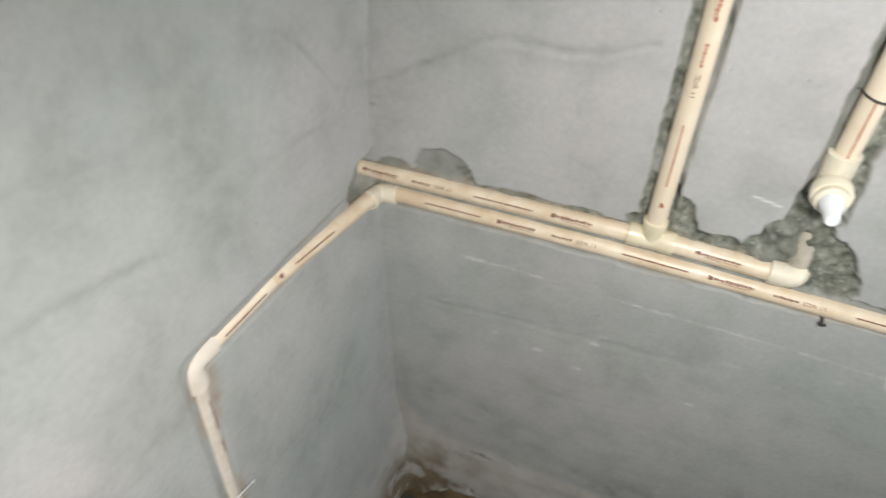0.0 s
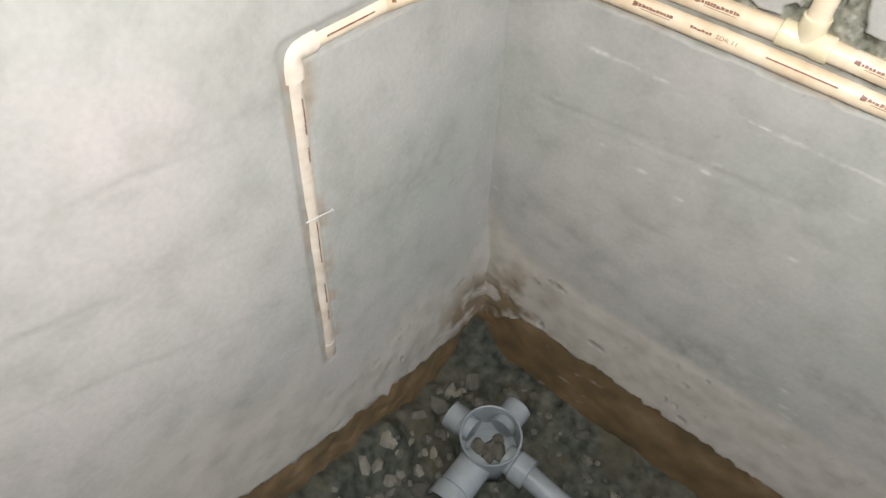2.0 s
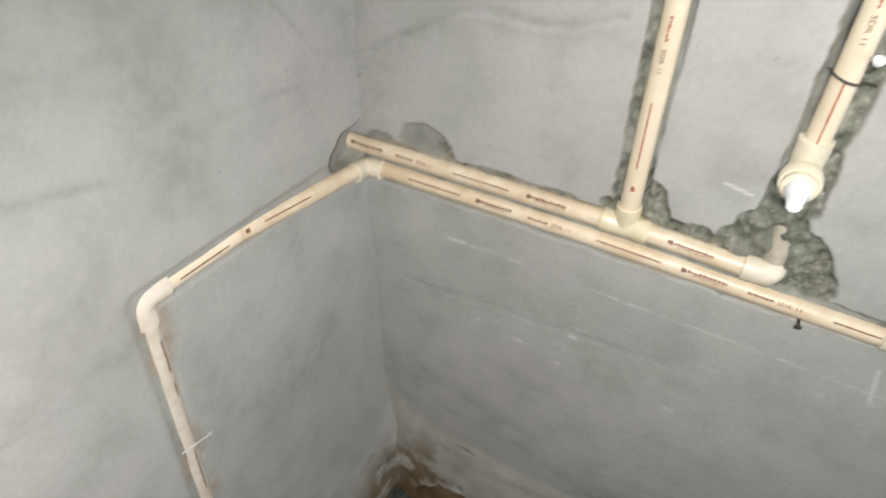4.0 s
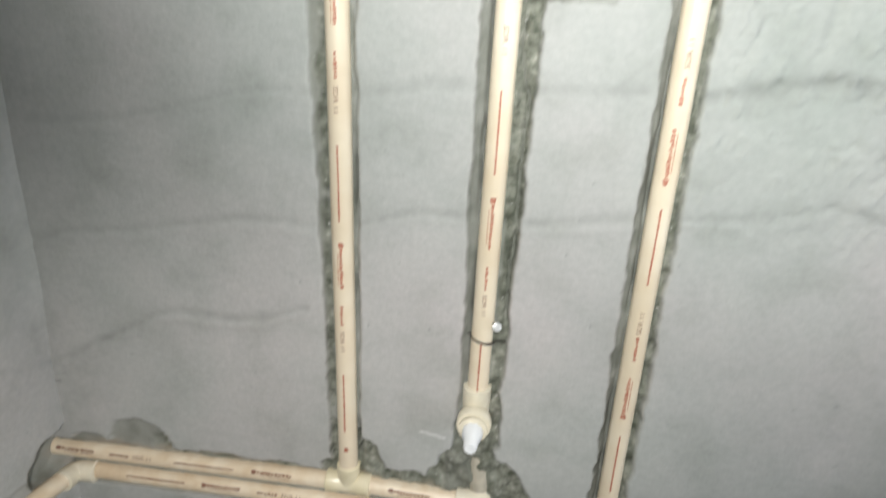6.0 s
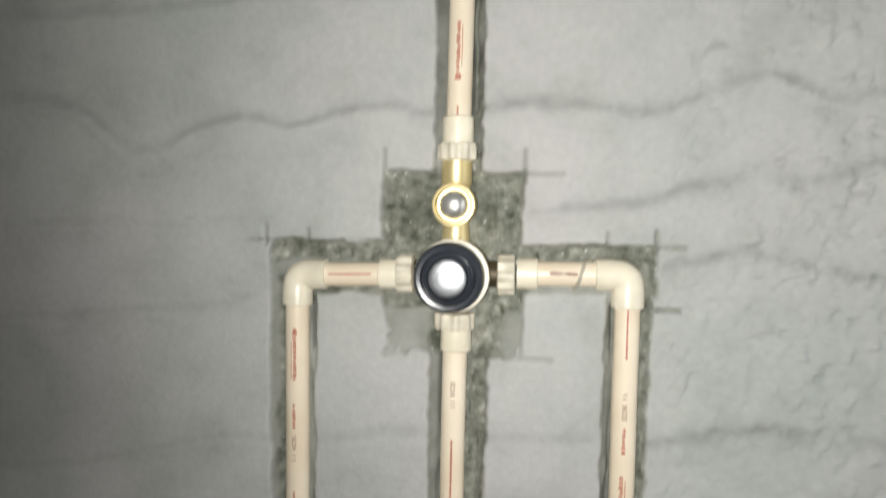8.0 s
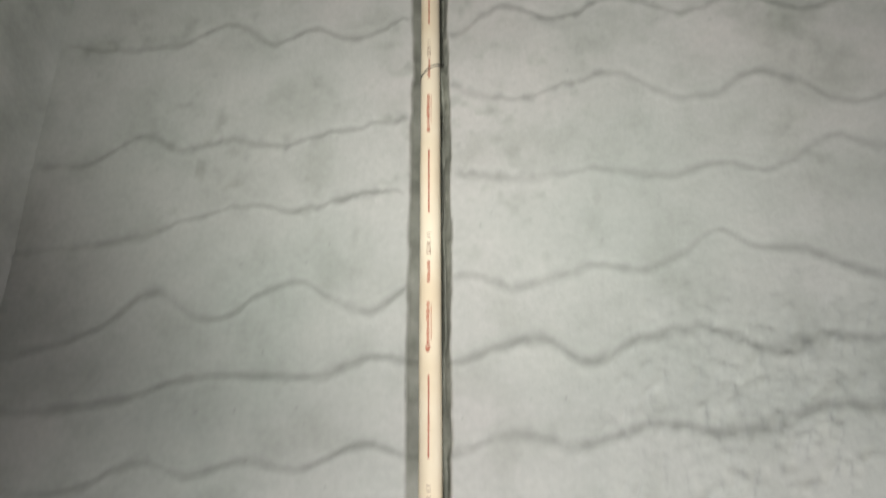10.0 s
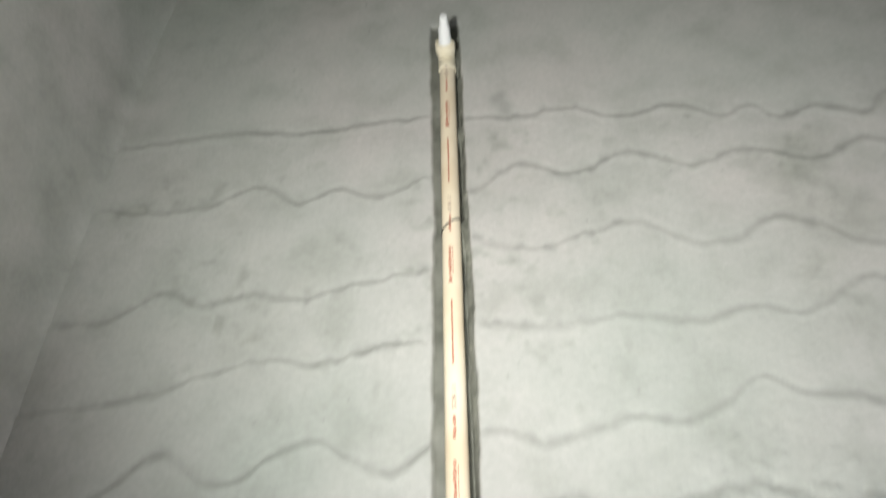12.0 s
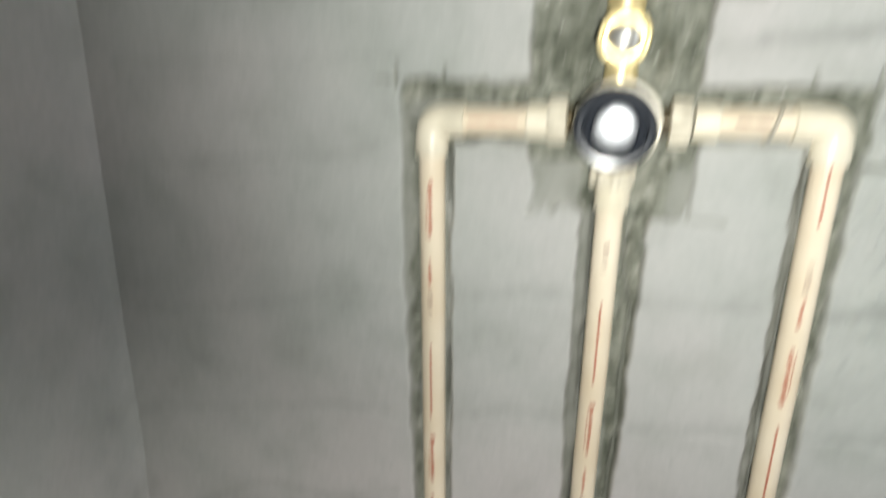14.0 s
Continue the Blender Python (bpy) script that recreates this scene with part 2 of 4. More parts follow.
def print_word(p0, way, front, start, length, across, height, seed):
    """An unreadable printed word: a row of short strokes on the pipe's skin."""
    rnd = random.Random(seed)
    bm = bmesh.new()
    d = start
    while d < start + length:
        w = rnd.uniform(0.0022, 0.0042)
        low, high = across - height * rnd.uniform(0.35, 0.55), across + height * rnd.uniform(0.25, 0.6)
        a = [bm.verts.new(on_pipe(p0, way, front, d, c)) for c in (low, (low + high) / 2, high)]
        b = [bm.verts.new(on_pipe(p0, way, front, d + w, c)) for c in (low + 0.0003, (low + high) / 2, high - 0.0004)]
        for k in (0, 1):
            bm.faces.new((a[k], a[k + 1], b[k + 1], b[k]))
        d += w + rnd.uniform(0.0004, 0.0010)
    return bm


def lettering(text, p0, way, front, start, length, across, height):
    """Small print in the built-in font, bent round the pipe."""
    cu = bpy.data.curves.new("lettering", "FONT")
    cu.body, cu.size, cu.resolution_u = text, 1.0, 2
    tmp = bpy.data.objects.new("lettering", cu)
    me = bpy.data.meshes.new_from_object(tmp)
    bpy.data.objects.remove(tmp)
    xs = [v.co.x for v in me.vertices]
    ys = [v.co.y for v in me.vertices]
    x0, x1, y0, y1 = min(xs), max(xs), min(ys), max(ys)
    for v in me.vertices:
        v.co = on_pipe(p0, way, front, start + length * (v.co.x - x0) / (x1 - x0), across + height * ((v.co.y - y0) / (y1 - y0) - 0.5))
    return me


def print_run(pipe, p0, p1, front, first, period=0.250, ink=None, flip=False, across=0.0):
    """The maker's repeated print along one pipe: a long stroke, a mark, a small word and a size."""
    p0, p1 = Vector(p0), Vector(p1)
    way, total = (p1 - p0).normalized(), (p1 - p0).length
    if flip:
        p0, way = p1, -way
    d, k, seed0 = first, 0, int(1000 * (p0.x + p0.z))
    while d < total:
        dark = RED if ink is None else ink
        for name, s, ln, ac, w, wob in (("print_stroke", 0.0, 0.075, 0, 0.0016, 0.15), ("print_mark", 0.097, 0.006, 0.0006, 0.0042, 0.4),
                                       ("print_bar", 0.104, 0.041, 0.0008, 0.0036, 0.45), ("print_bar", 0.108, 0.036, -0.0024, 0.0006, 0.3),
                                       ("print_bar", 0.167, 0.023, 0.0, 0.0031, 0.45)):
            if name == "print_stroke":
                s0 = max(s, 0.004 - d)
                s, ln = s0, min(s + ln, total - 0.004 - d) - s0
                if ln < 0.008:
                    continue
            if d + s < 0.0035 or d + s + ln > total - 0.0035:
                continue
            if name == "print_bar" and w > 0.002:
                part("print_word", print_word(p0, way, front, d + s, ln, across + ac, w, k + seed0), dark, pipe)
                k += 1
                continue
            part(name, print_bar(p0, way, front, d + s, ln, across + ac, w, wob, k * 7 + int(s * 1000)), dark, pipe)
            k += 1
        if 0.004 < d + 0.197 and d + 0.220 < total - 0.004:
            me = lettering("SDR 11", p0, way, front, d + 0.197, 0.023, across, 0.0042)
            me.materials.append(BROWN)
            ob = new("lettering", me)
            ob.parent = pipe
        d += period


# ---- noise for the rough surfaces ----


def lattice(u, v, scale, seed):
    """Smooth value noise in -1..1 at the given size of cell in metres."""
    tab = np.random.default_rng(seed).uniform(-1, 1, (257, 257))
    u, v = u / scale + 900, v / scale + 900
    i, j = np.floor(u).astype(int), np.floor(v).astype(int)
    f, g = u - i, v - j
    f, g = f * f * (3 - 2 * f), g * g * (3 - 2 * g)
    i, j = i % 256, j % 256
    return (tab[i, j] * (1 - f) + tab[i + 1, j] * f) * (1 - g) + (tab[i, j + 1] * (1 - f) + tab[i + 1, j + 1] * f) * g


def rough(u, v, scale, seed, octaves=3):
    return sum(lattice(u, v, scale / 2 ** k, seed + k) / 2 ** k for k in range(octaves))


def step(x, a, b):
    t = np.clip((x - a) / (b - a), 0, 1)
    return t * t * (3 - 2 * t)


def box(u, v, u0, u1, v0, v1):
    return np.maximum(np.abs(u - (u0 + u1) / 2) - (u1 - u0) / 2, np.abs(v - (v0 + v1) / 2) - (v1 - v0) / 2)


def bar(u, v, a, b, half):
    (ax, ay), (bx, by) = a, b
    k = np.clip(((u - ax) * (bx - ax) + (v - ay) * (by - ay)) / ((bx - ax) ** 2 + (by - ay) ** 2), 0, 1)
    return np.hypot(u - ax - k * (bx - ax), v - ay - k * (by - ay)) - half


def blob(u, v, cu, cv, ru, rv):
    return (np.hypot((u - cu) / ru, (v - cv) / rv) - 1) * min(ru, rv)


def glide(x, pts):
    """A smooth line through a few places (x, height)."""
    px, py = np.array(pts[0::2]), np.array(pts[1::2])
    slope = np.gradient(py, px)
    k = np.clip(np.searchsorted(px, x) - 1, 0, len(px) - 2)
    hgt = px[k + 1] - px[k]
    t = np.clip((x - px[k]) / hgt, 0, 1)
    return (py[k] * (2 * t ** 3 - 3 * t ** 2 + 1) + py[k + 1] * (3 * t ** 2 - 2 * t ** 3)
            + slope[k] * hgt * (t ** 3 - 2 * t ** 2 + t) + slope[k + 1] * hgt * (t ** 3 - t ** 2))


def spans(*runs):
    """Grid lines: (from, to, spacing) one after another."""
    out = []
    for a, b, s in runs:
        out.extend(np.linspace(a, b, max(2, int(round(abs(b - a) / s)) + 1))[:-1])
    return np.array(out + [runs[-1][1]])


def sheet(name, grid, place, attributes, back=None):
    """A fine rough surface over a grid; back closes it as a slab."""
    rows, cols = grid
    n = rows * cols
    idx = np.arange(n).reshape(rows, cols)
    quads = np.stack([idx[:-1, :-1], idx[:-1, 1:], idx[1:, 1:], idx[1:, :-1]], -1).reshape(-1, 4)
    co = place.reshape(-1, 3)
    if back is not None:
        rim = np.concatenate([idx[0, :], idx[1:, -1], idx[-1, -2::-1], idx[-2:0:-1, 0]])
        far = co[rim].copy()
        far[:, back[0]] = back[1]
        b = n + np.arange(len(rim))
        quads = np.concatenate([quads, np.stack([np.roll(rim, -1), rim, b, np.roll(b, -1)], -1)])
        corner = n + np.array([0, cols - 1, cols + rows - 2, 2 * cols + rows - 3])
        quads = np.concatenate([quads, corner[None, ::-1]])
        co = np.concatenate([co, far])
    me = bpy.data.meshes.new(name)
    me.vertices.add(len(co))
    me.vertices.foreach_set("co", co.astype(np.float32).ravel())
    me.loops.add(quads.size)
    me.loops.foreach_set("vertex_index", quads.astype(np.int32).ravel())
    me.polygons.add(len(quads))
    me.polygons.foreach_set("loop_start", np.arange(0, quads.size, 4, dtype=np.int32))
    me.update(calc_edges=True)
    me.polygons.foreach_set("use_smooth", np.ones(len(quads), dtype=bool))
    for key, values in attributes.items():
        a = me.attributes.new(key, "FLOAT", "POINT")
        full = np.zeros(len(co), dtype=np.float32)
        full[:n] = values.ravel()
        a.data.foreach_set("value", full)
    return new(name, me)


# ---- the back wall: plaster with cut chases, scored lines, a skim band and a bare damp foot ----
LINES = []


def scored(strength, *pts):
    LINES.append((strength, pts))


# combed lines in the plaster, from the top down: strength, then places along the wall and heights
scored(0.75, -0.05, 2.41, 0.11, 2.41, 0.213, 2.411, 0.30, 2.391, 0.38, 2.39, 0.487, 2.387, 0.60, 2.367, 0.658, 2.373, 0.713, 2.345, 0.80, 2.346, 0.841, 2.319, 0.872, 2.334, 0.892, 2.31, 0.942, 2.318, 1.001, 2.30, 1.024, 2.325, 1.058, 2.312, 1.3, 2.30)
scored(0.68, 0.03, 2.292, 0.125, 2.277, 0.186, 2.278, 0.259, 2.299, 0.31, 2.261, 0.36, 2.279, 0.406, 2.257, 0.484, 2.278, 0.53, 2.248, 0.577, 2.283, 0.658, 2.257, 0.716, 2.283, 0.765, 2.257, 0.789, 2.247, 0.839, 2.263, 0.919, 2.234, 0.977, 2.256, 1.022, 2.229, 1.3, 2.24)
scored(0.55, 0.524, 2.178, 0.594, 2.154, 0.665, 2.172, 0.715, 2.173, 0.763, 2.139, 0.797, 2.135, 0.845, 2.158, 0.889, 2.147, 0.932, 2.112, 0.975, 2.122, 1.3, 2.1)
scored(0.7, 0.0, 2.12, 0.108, 2.122, 0.162, 2.149, 0.204, 2.127, 0.269, 2.133, 0.322, 2.118, 0.376, 2.129, 0.478, 2.141)
scored(0.55, 0.527, 2.068, 0.603, 2.056, 0.687, 2.057, 0.74, 2.044, 0.802, 2.053, 0.841, 2.042, 0.907, 2.076, 0.948, 2.062, 1.3, 2.05)
scored(0.8, 0.0, 2.01, 0.112, 2.013, 0.178, 2.02, 0.234, 2.036, 0.303, 2.046, 0.355, 2.038, 0.42, 2.05, 0.471, 2.048)
scored(0.75, 0.520, 1.951, 0.539, 1.952, 0.583, 1.937, 0.623, 1.944, 0.662, 1.953, 0.707, 1.946, 0.746, 1.96, 0.786, 1.981, 0.814, 1.962, 0.852, 1.96, 0.894, 1.938, 1.2, 1.95)
scored(0.9, 0.0, 1.89, 0.107, 1.904, 0.148, 1.92, 0.198, 1.953, 0.253, 1.922, 0.283, 1.92, 0.315, 1.942, 0.36, 1.955, 0.401, 1.933, 0.434, 1.919, 0.478, 1.943)
scored(0.97, 0.0, 1.83, 0.132, 1.836, 0.191, 1.844, 0.246, 1.859, 0.341, 1.858, 0.385, 1.856, 0.431, 1.871, 0.525, 1.864, 0.565, 1.877, 0.612, 1.882, 0.648, 1.859, 0.69, 1.876, 0.77, 1.884, 0.808, 1.863, 0.858, 1.874, 0.9, 1.869, 1.2, 1.88)
scored(0.93, 0.0, 1.775, 0.096, 1.753, 0.153, 1.758, 0.21, 1.781, 0.257, 1.767, 0.32, 1.78, 0.371, 1.77, 0.443, 1.79, 0.472, 1.78, 0.522, 1.782, 0.581, 1.797, 0.63, 1.785, 0.682, 1.796, 0.715, 1.801, 0.741, 1.793, 0.79, 1.797, 0.856, 1.812, 0.92, 1.80, 1.2, 1.81)
scored(0.65, 0.0, 1.69, 0.169, 1.70, 0.287, 1.706, 0.327, 1.713, 0.422, 1.709, 0.524, 1.713, 0.604, 1.726, 0.641, 1.711, 0.725, 1.721, 0.762, 1.711, 0.84, 1.715, 1.2, 1.70)
scored(0.82, 0.05, 1.62, 0.142, 1.6, 0.178, 1.572, 0.207, 1.571, 0.258, 1.593, 0.297, 1.6, 0.343, 1.592, 0.398, 1.607, 0.435, 1.61, 0.472, 1.602, 0.555, 1.612, 0.595, 1.611, 0.677, 1.608, 0.712, 1.623, 0.754, 1.633, 0.803, 1.617, 0.869, 1.625, 1.2, 1.62)
scored(0.75, 0.558, 1.518, 0.623, 1.523, 0.66, 1.528, 0.69, 1.539, 0.725, 1.544, 0.754, 1.557, 0.785, 1.544, 0.821, 1.557, 1.2, 1.55)
scored(0.25, 0.05, 1.495, 0.174, 1.498, 0.231, 1.496, 0.298, 1.504, 0.33, 1.50)
scored(0.95, 0.672, 1.472, 0.708, 1.48, 0.734, 1.485, 0.76, 1.487, 0.791, 1.476, 0.83, 1.468, 1.2, 1.48)
scored(0.4, 0.0, 1.40, 0.09, 1.404, 0.181, 1.415, 0.267, 1.423, 0.307, 1.435)
scored(0.45, 0.03, 1.25, 0.15, 1.266, 0.215, 1.283, 0.262, 1.295, 0.364, 1.297, 0.43, 1.31, 0.529, 1.312, 0.62, 1.316)
scored(0.8, 0.65, 1.314, 0.672, 1.315, 0.722, 1.327, 0.762, 1.334, 0.805, 1.331, 0.844, 1.329, 1.2, 1.34)
scored(0.55, 0.0, 1.12, 0.057, 1.137, 0.129, 1.145, 0.198, 1.159, 0.25, 1.168, 0.362, 1.171, 0.403, 1.185, 0.541, 1.189, 0.628, 1.203, 0.671, 1.206, 0.749, 1.217, 0.784, 1.225, 0.838, 1.217, 1.2, 1.23)
scored(0.95, 0.0, 0.967, 0.033, 0.985, 0.095, 1.022, 0.16, 1.053, 0.207, 1.051, 0.256, 1.054, 0.311, 1.074)

# faint drag marks low on the wall
scored(0.42, 0.05, 0.628, 0.13, 0.632, 0.206, 0.640, 0.264, 0.639, 0.324, 0.648, 0.362, 0.648, 0.44, 0.655)
scored(0.22, 0.08, 0.461, 0.20, 0.476, 0.319, 0.498, 0.45, 0.53)
scored(0.22, 0.014, 0.322, 0.12, 0.338, 0.214, 0.343, 0.32, 0.344, 0.484, 0.369, 0.7, 0.42)


def back_wall():
    xs = spans((-0.05, 0.30, 0.004), (0.30, 0.70, 0.002), (0.70, 1.12, 0.0035), (1.12, 1.75, 0.03))
    zs = spans((-0.40, 0.70, 0.0048), (0.70, 0.95, 0.0022), (0.95, 1.38, 0.003), (1.38, 1.62, 0.002), (1.62, 2.60, 0.003), (2.60, 3.06, 0.009))
    u, v = np.meshgrid(xs, zs)
    # trowelled face: broad waves, small dimples, more of them on the far side
    h = 0.0022 * rough(u, v, 0.22, 11, 2) + 0.0005 * rough(u, v * 1.5, 0.10, 23, 2) + 0.0001 * rough(u, v * 2.2, 0.03, 21, 3)
    pocked = step(u, 0.58, 0.80) * step(v, 1.1, 1.35) * (1 - step(v, 1.80, 1.98))
    slant, climb = u - 0.45 * v, v + 0.45 * u
    h += 0.0040 * pocked * np.clip(3 * (rough(slant * 2.4, climb, 0.016, 31, 3) - 0.50), 0, 1)
    nick = np.clip(3 * (rough(slant * 2.6, climb, 0.018, 35, 3) - 0.50), 0, 1) * pocked
    h -= 0.0034 * nick
    smut = np.clip(1.8 * (rough(u, v, 0.016, 191, 2) - 0.15), 0, 1) * np.clip(0.6 + rough(u, v, 0.10, 195, 2), 0, 1)
    upper = step(v, 1.98, 2.06)
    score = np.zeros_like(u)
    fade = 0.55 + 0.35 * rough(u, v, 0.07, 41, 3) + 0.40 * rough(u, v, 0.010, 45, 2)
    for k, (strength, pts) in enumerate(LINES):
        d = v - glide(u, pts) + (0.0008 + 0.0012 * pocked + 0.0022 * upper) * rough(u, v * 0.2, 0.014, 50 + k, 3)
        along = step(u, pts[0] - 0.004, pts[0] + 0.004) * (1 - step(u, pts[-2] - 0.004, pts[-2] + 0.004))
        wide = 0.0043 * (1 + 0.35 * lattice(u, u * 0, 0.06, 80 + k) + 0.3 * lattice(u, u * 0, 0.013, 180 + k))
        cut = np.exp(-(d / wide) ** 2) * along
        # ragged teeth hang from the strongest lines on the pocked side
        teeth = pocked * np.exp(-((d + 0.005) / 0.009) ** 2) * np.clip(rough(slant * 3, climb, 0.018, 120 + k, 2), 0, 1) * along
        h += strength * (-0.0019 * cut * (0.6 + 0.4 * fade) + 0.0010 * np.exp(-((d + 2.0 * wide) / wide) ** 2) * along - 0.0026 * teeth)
        # paint the shade of groove and teeth as dark colour; smut is dirt
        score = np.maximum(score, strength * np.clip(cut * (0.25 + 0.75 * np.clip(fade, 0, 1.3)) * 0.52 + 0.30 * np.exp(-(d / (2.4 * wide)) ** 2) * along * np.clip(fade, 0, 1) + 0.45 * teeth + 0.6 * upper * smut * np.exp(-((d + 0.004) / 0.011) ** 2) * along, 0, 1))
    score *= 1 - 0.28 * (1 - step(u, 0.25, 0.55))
    # shallow drag marks below the pipes
    for z0, k in ((0.60, 1), (0.50, 2), (0.40, 3)):
        d = v - z0 - 0.09 * (u - 0.3) + 0.006 * lattice(u, v, 0.1, 140 + k)
        h -= 0.0008 * np.exp(-(d / 0.004) ** 2) * step(u, 0.1, 0.2) * np.clip(fade, 0, 1)
    # chases cut for the pipes
    widen = step(v, 1.02, 1.40)
    s = np.minimum(box(u, v, 0.330 - 0.007 * widen, 0.3645, 0.84, 1.486), box(u, v, 0.475 - 0.003 * widen, 0.519 + 0.007 * widen, 0.885, 1.40))
    s = np.minimum(s, box(u - 0.006 * step(v, 1.75, 2.25), v, 0.4750, 0.5160, 1.54, 2.585))
    for r in ((0.6265, 0.6645, 0.81, 1.487), (0.322, 0.435, 1.439, 1.486), (0.550, 0.668, 1.445, 1.487), (0.429, 0.554, 1.385, 1.550),
              (-0.06, 0.480, 0.797, 0.862), (0.46, 1.80, 0.799, 0.830)):
        s = np.minimum(s, box(u, v, *r))
    for r in ((0.092, 0.866, 0.044, 0.036), (0.026, 0.858, 0.03, 0.018), (0.368, 0.876, 0.027, 0.040), (0.326, 0.868, 0.014, 0.018), (0.498, 0.868, 0.060, 0.050),
              (0.545, 0.845, 0.020, 0.032), (0.415, 0.866, 0.04, 0.012), (0.652, 0.845, 0.017, 0.016)):
        s = np.minimum(s, blob(u, v, *r) + 0.004)
    wide_low = 1 - step(v, 0.95, 1.05)
    tidy = 1 - 0.65 * step(v, 1.62, 1.72)
    s += 0.0016 * tidy * rough(u, v, 0.012, 61, 3) + 0.0018 * rough(u, v, 0.05, 62, 2) + 0.0025 * wide_low * rough(u, v, 0.03, 63, 3) + 0.012 * np.exp(-(np.hypot((u - 0.51) / 0.07, (v - 0.885) / 0.06)) ** 2) * rough(u, v, 0.035, 64, 4)
    s += 0.010 * np.exp(-(np.hypot((u - 0.440) / 0.028, (v - 1.395) / 0.026)) ** 2) * (0.35 + rough(u, v, 0.02, 461, 3)) + 0.006 * np.exp(-(np.hypot((u - 0.548) / 0.02, (v - 1.392) / 0.02)) ** 2) * rough(u, v, 0.016, 463, 3)
    # overruns of the cutting disc
    for r in ((0.553, 0.5555, 1.54, 1.571), (0.55, 0.588, 1.5475, 1.550), (0.6665, 0.669, 1.48, 1.502), (0.66, 0.692, 1.4855, 1.488), (0.66, 0.690, 1.432, 1.435),
              (0.625, 0.6275, 1.48, 1.500), (0.428, 0.4305, 1.54, 1.570), (0.3165, 0.319, 1.48, 1.500), (0.357, 0.359, 1.482, 1.497), (0.553, 0.5555, 1.383, 1.436),
              (0.55, 0.582, 1.3835, 1.386), (0.300, 0.32, 1.4845, 1.487)):
        s = np.minimum(s, box(u, v, *r) + 0.0006)
    inside = 1 - step(s, -0.0015, 0.0022)
    # filled smooth on one side of each pipe, left open and crumbly on the other
    ragged = np.maximum(box(u, v, 0.505, 0.53, 0.90, 1.41), -1)
    ragged = np.minimum(ragged, box(u, v, 0.655, 0.70, 0.80, 1.50))
    for r in ((0.429, 0.556, 1.428, 1.552), (0.472, 0.540, 1.383, 1.44), (0.36, 0.44, 1.430, 1.446), (0.31, 0.66, 1.468, 1.49), (0.395, 0.60, 0.83, 0.955), (0.507, 0.53, 1.54, 2.6), (0.12, 0.44, 0.855, 0.93), (0.330, 0.338, 0.95, 1.45)):
        ragged = np.minimum(ragged, box(u, v, *r))
    crumbly = np.clip((1 - step(ragged + 0.004 * rough(u, v, 0.02, 401, 2), -0.003, 0.004)) + 0.5 * np.clip(rough(u, v, 0.03, 403, 3) - 0.35, 0, 1), 0, 1)
    deep = 0.0050 + 0.0035 * crumbly + (0.0007 + 0.0032 * crumbly) * tidy * rough(u, v, 0.013, 71, 3) - 0.0014 * rough(u, v, 0.06, 75, 2)
    # slits left between pipe and mortar, painted dark below to stand in for their shade
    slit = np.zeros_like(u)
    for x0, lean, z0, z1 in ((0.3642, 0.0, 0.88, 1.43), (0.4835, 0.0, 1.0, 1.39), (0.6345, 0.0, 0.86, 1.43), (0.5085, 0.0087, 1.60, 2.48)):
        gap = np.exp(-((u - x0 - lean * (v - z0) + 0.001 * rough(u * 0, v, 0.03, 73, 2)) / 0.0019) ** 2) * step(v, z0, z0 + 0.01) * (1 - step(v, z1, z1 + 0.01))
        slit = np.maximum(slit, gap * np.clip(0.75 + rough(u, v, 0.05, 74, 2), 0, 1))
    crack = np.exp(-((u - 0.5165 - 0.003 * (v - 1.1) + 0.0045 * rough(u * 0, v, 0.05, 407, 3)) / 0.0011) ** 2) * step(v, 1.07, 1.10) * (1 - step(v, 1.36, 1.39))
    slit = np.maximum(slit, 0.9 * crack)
    deep = deep + (0.0002 + 0.0008 * crumbly) * tidy * rough(u, v, 0.007, 77, 2)
    h -= inside * np.clip(deep, 0.003, 0.03)
    h -= 0.013 * slit
    # mortar darkened: along the riser most, and on the filled sides of the other pipes
    darkened = np.maximum(0.85 * step(v, 1.545, 1.58), 0.45 * step(u, 0.46, 0.465) * (1 - step(u, 0.49, 0.495)) * (1 - step(v, 1.38, 1.40)))
    darkened = np.maximum(darkened, 0.6 * step(u, 0.61, 0.615) * (1 - step(u, 0.64, 0.645)) * (1 - step(v, 1.42, 1.44)))
    # slits take this dark colour too, painted in for the shade in the gaps
    darkened = np.maximum(np.clip(darkened * (0.85 + 0.5 * rough(u, v, 0.03, 421, 3)), 0, 0.95), slit)
    # skim band and bare foot
    foot = glide(np.clip(u, -0.05, 1.3), (-0.05, -0.055, 0.0, -0.045, 0.055, 0.004, 0.117, 0.050, 0.216, 0.052, 0.354, 0.043, 0.475, 0.047, 0.60, 0.042, 1.3, 0.038)) + 0.006 * rough(u, v, 0.05, 91, 3)
    top = 0.252 + 0.012 * rough(u, v, 0.16, 95, 2) + 0.10 * np.exp(-np.clip(u, 0, 1) / 0.045)
    bare = 1 - step(v - foot + 0.008 * rough(u, v, 0.018, 93, 3), -0.004, 0.008)
    band = step(v - foot, 0.0, 0.006) * (1 - step(v - top, -0.020, 0.016))
    chips = np.clip(rough(u, v, 0.026, 97, 3) - 0.98, 0, 0.5) * 2.5
    h += 0.0014 * band - 0.004 * band * chips + 0.0006 * band * rough(u, v, 0.03, 98, 3)
    score = np.maximum(score, band * chips * 0.9)
    dirt = np.exp(-(np.hypot(u / 0.13, (v - foot - 0.03) / 0.11)) ** 2) * np.clip(0.6 + 1.2 * rough(u, v, 0.04, 101, 4), 0, 1)
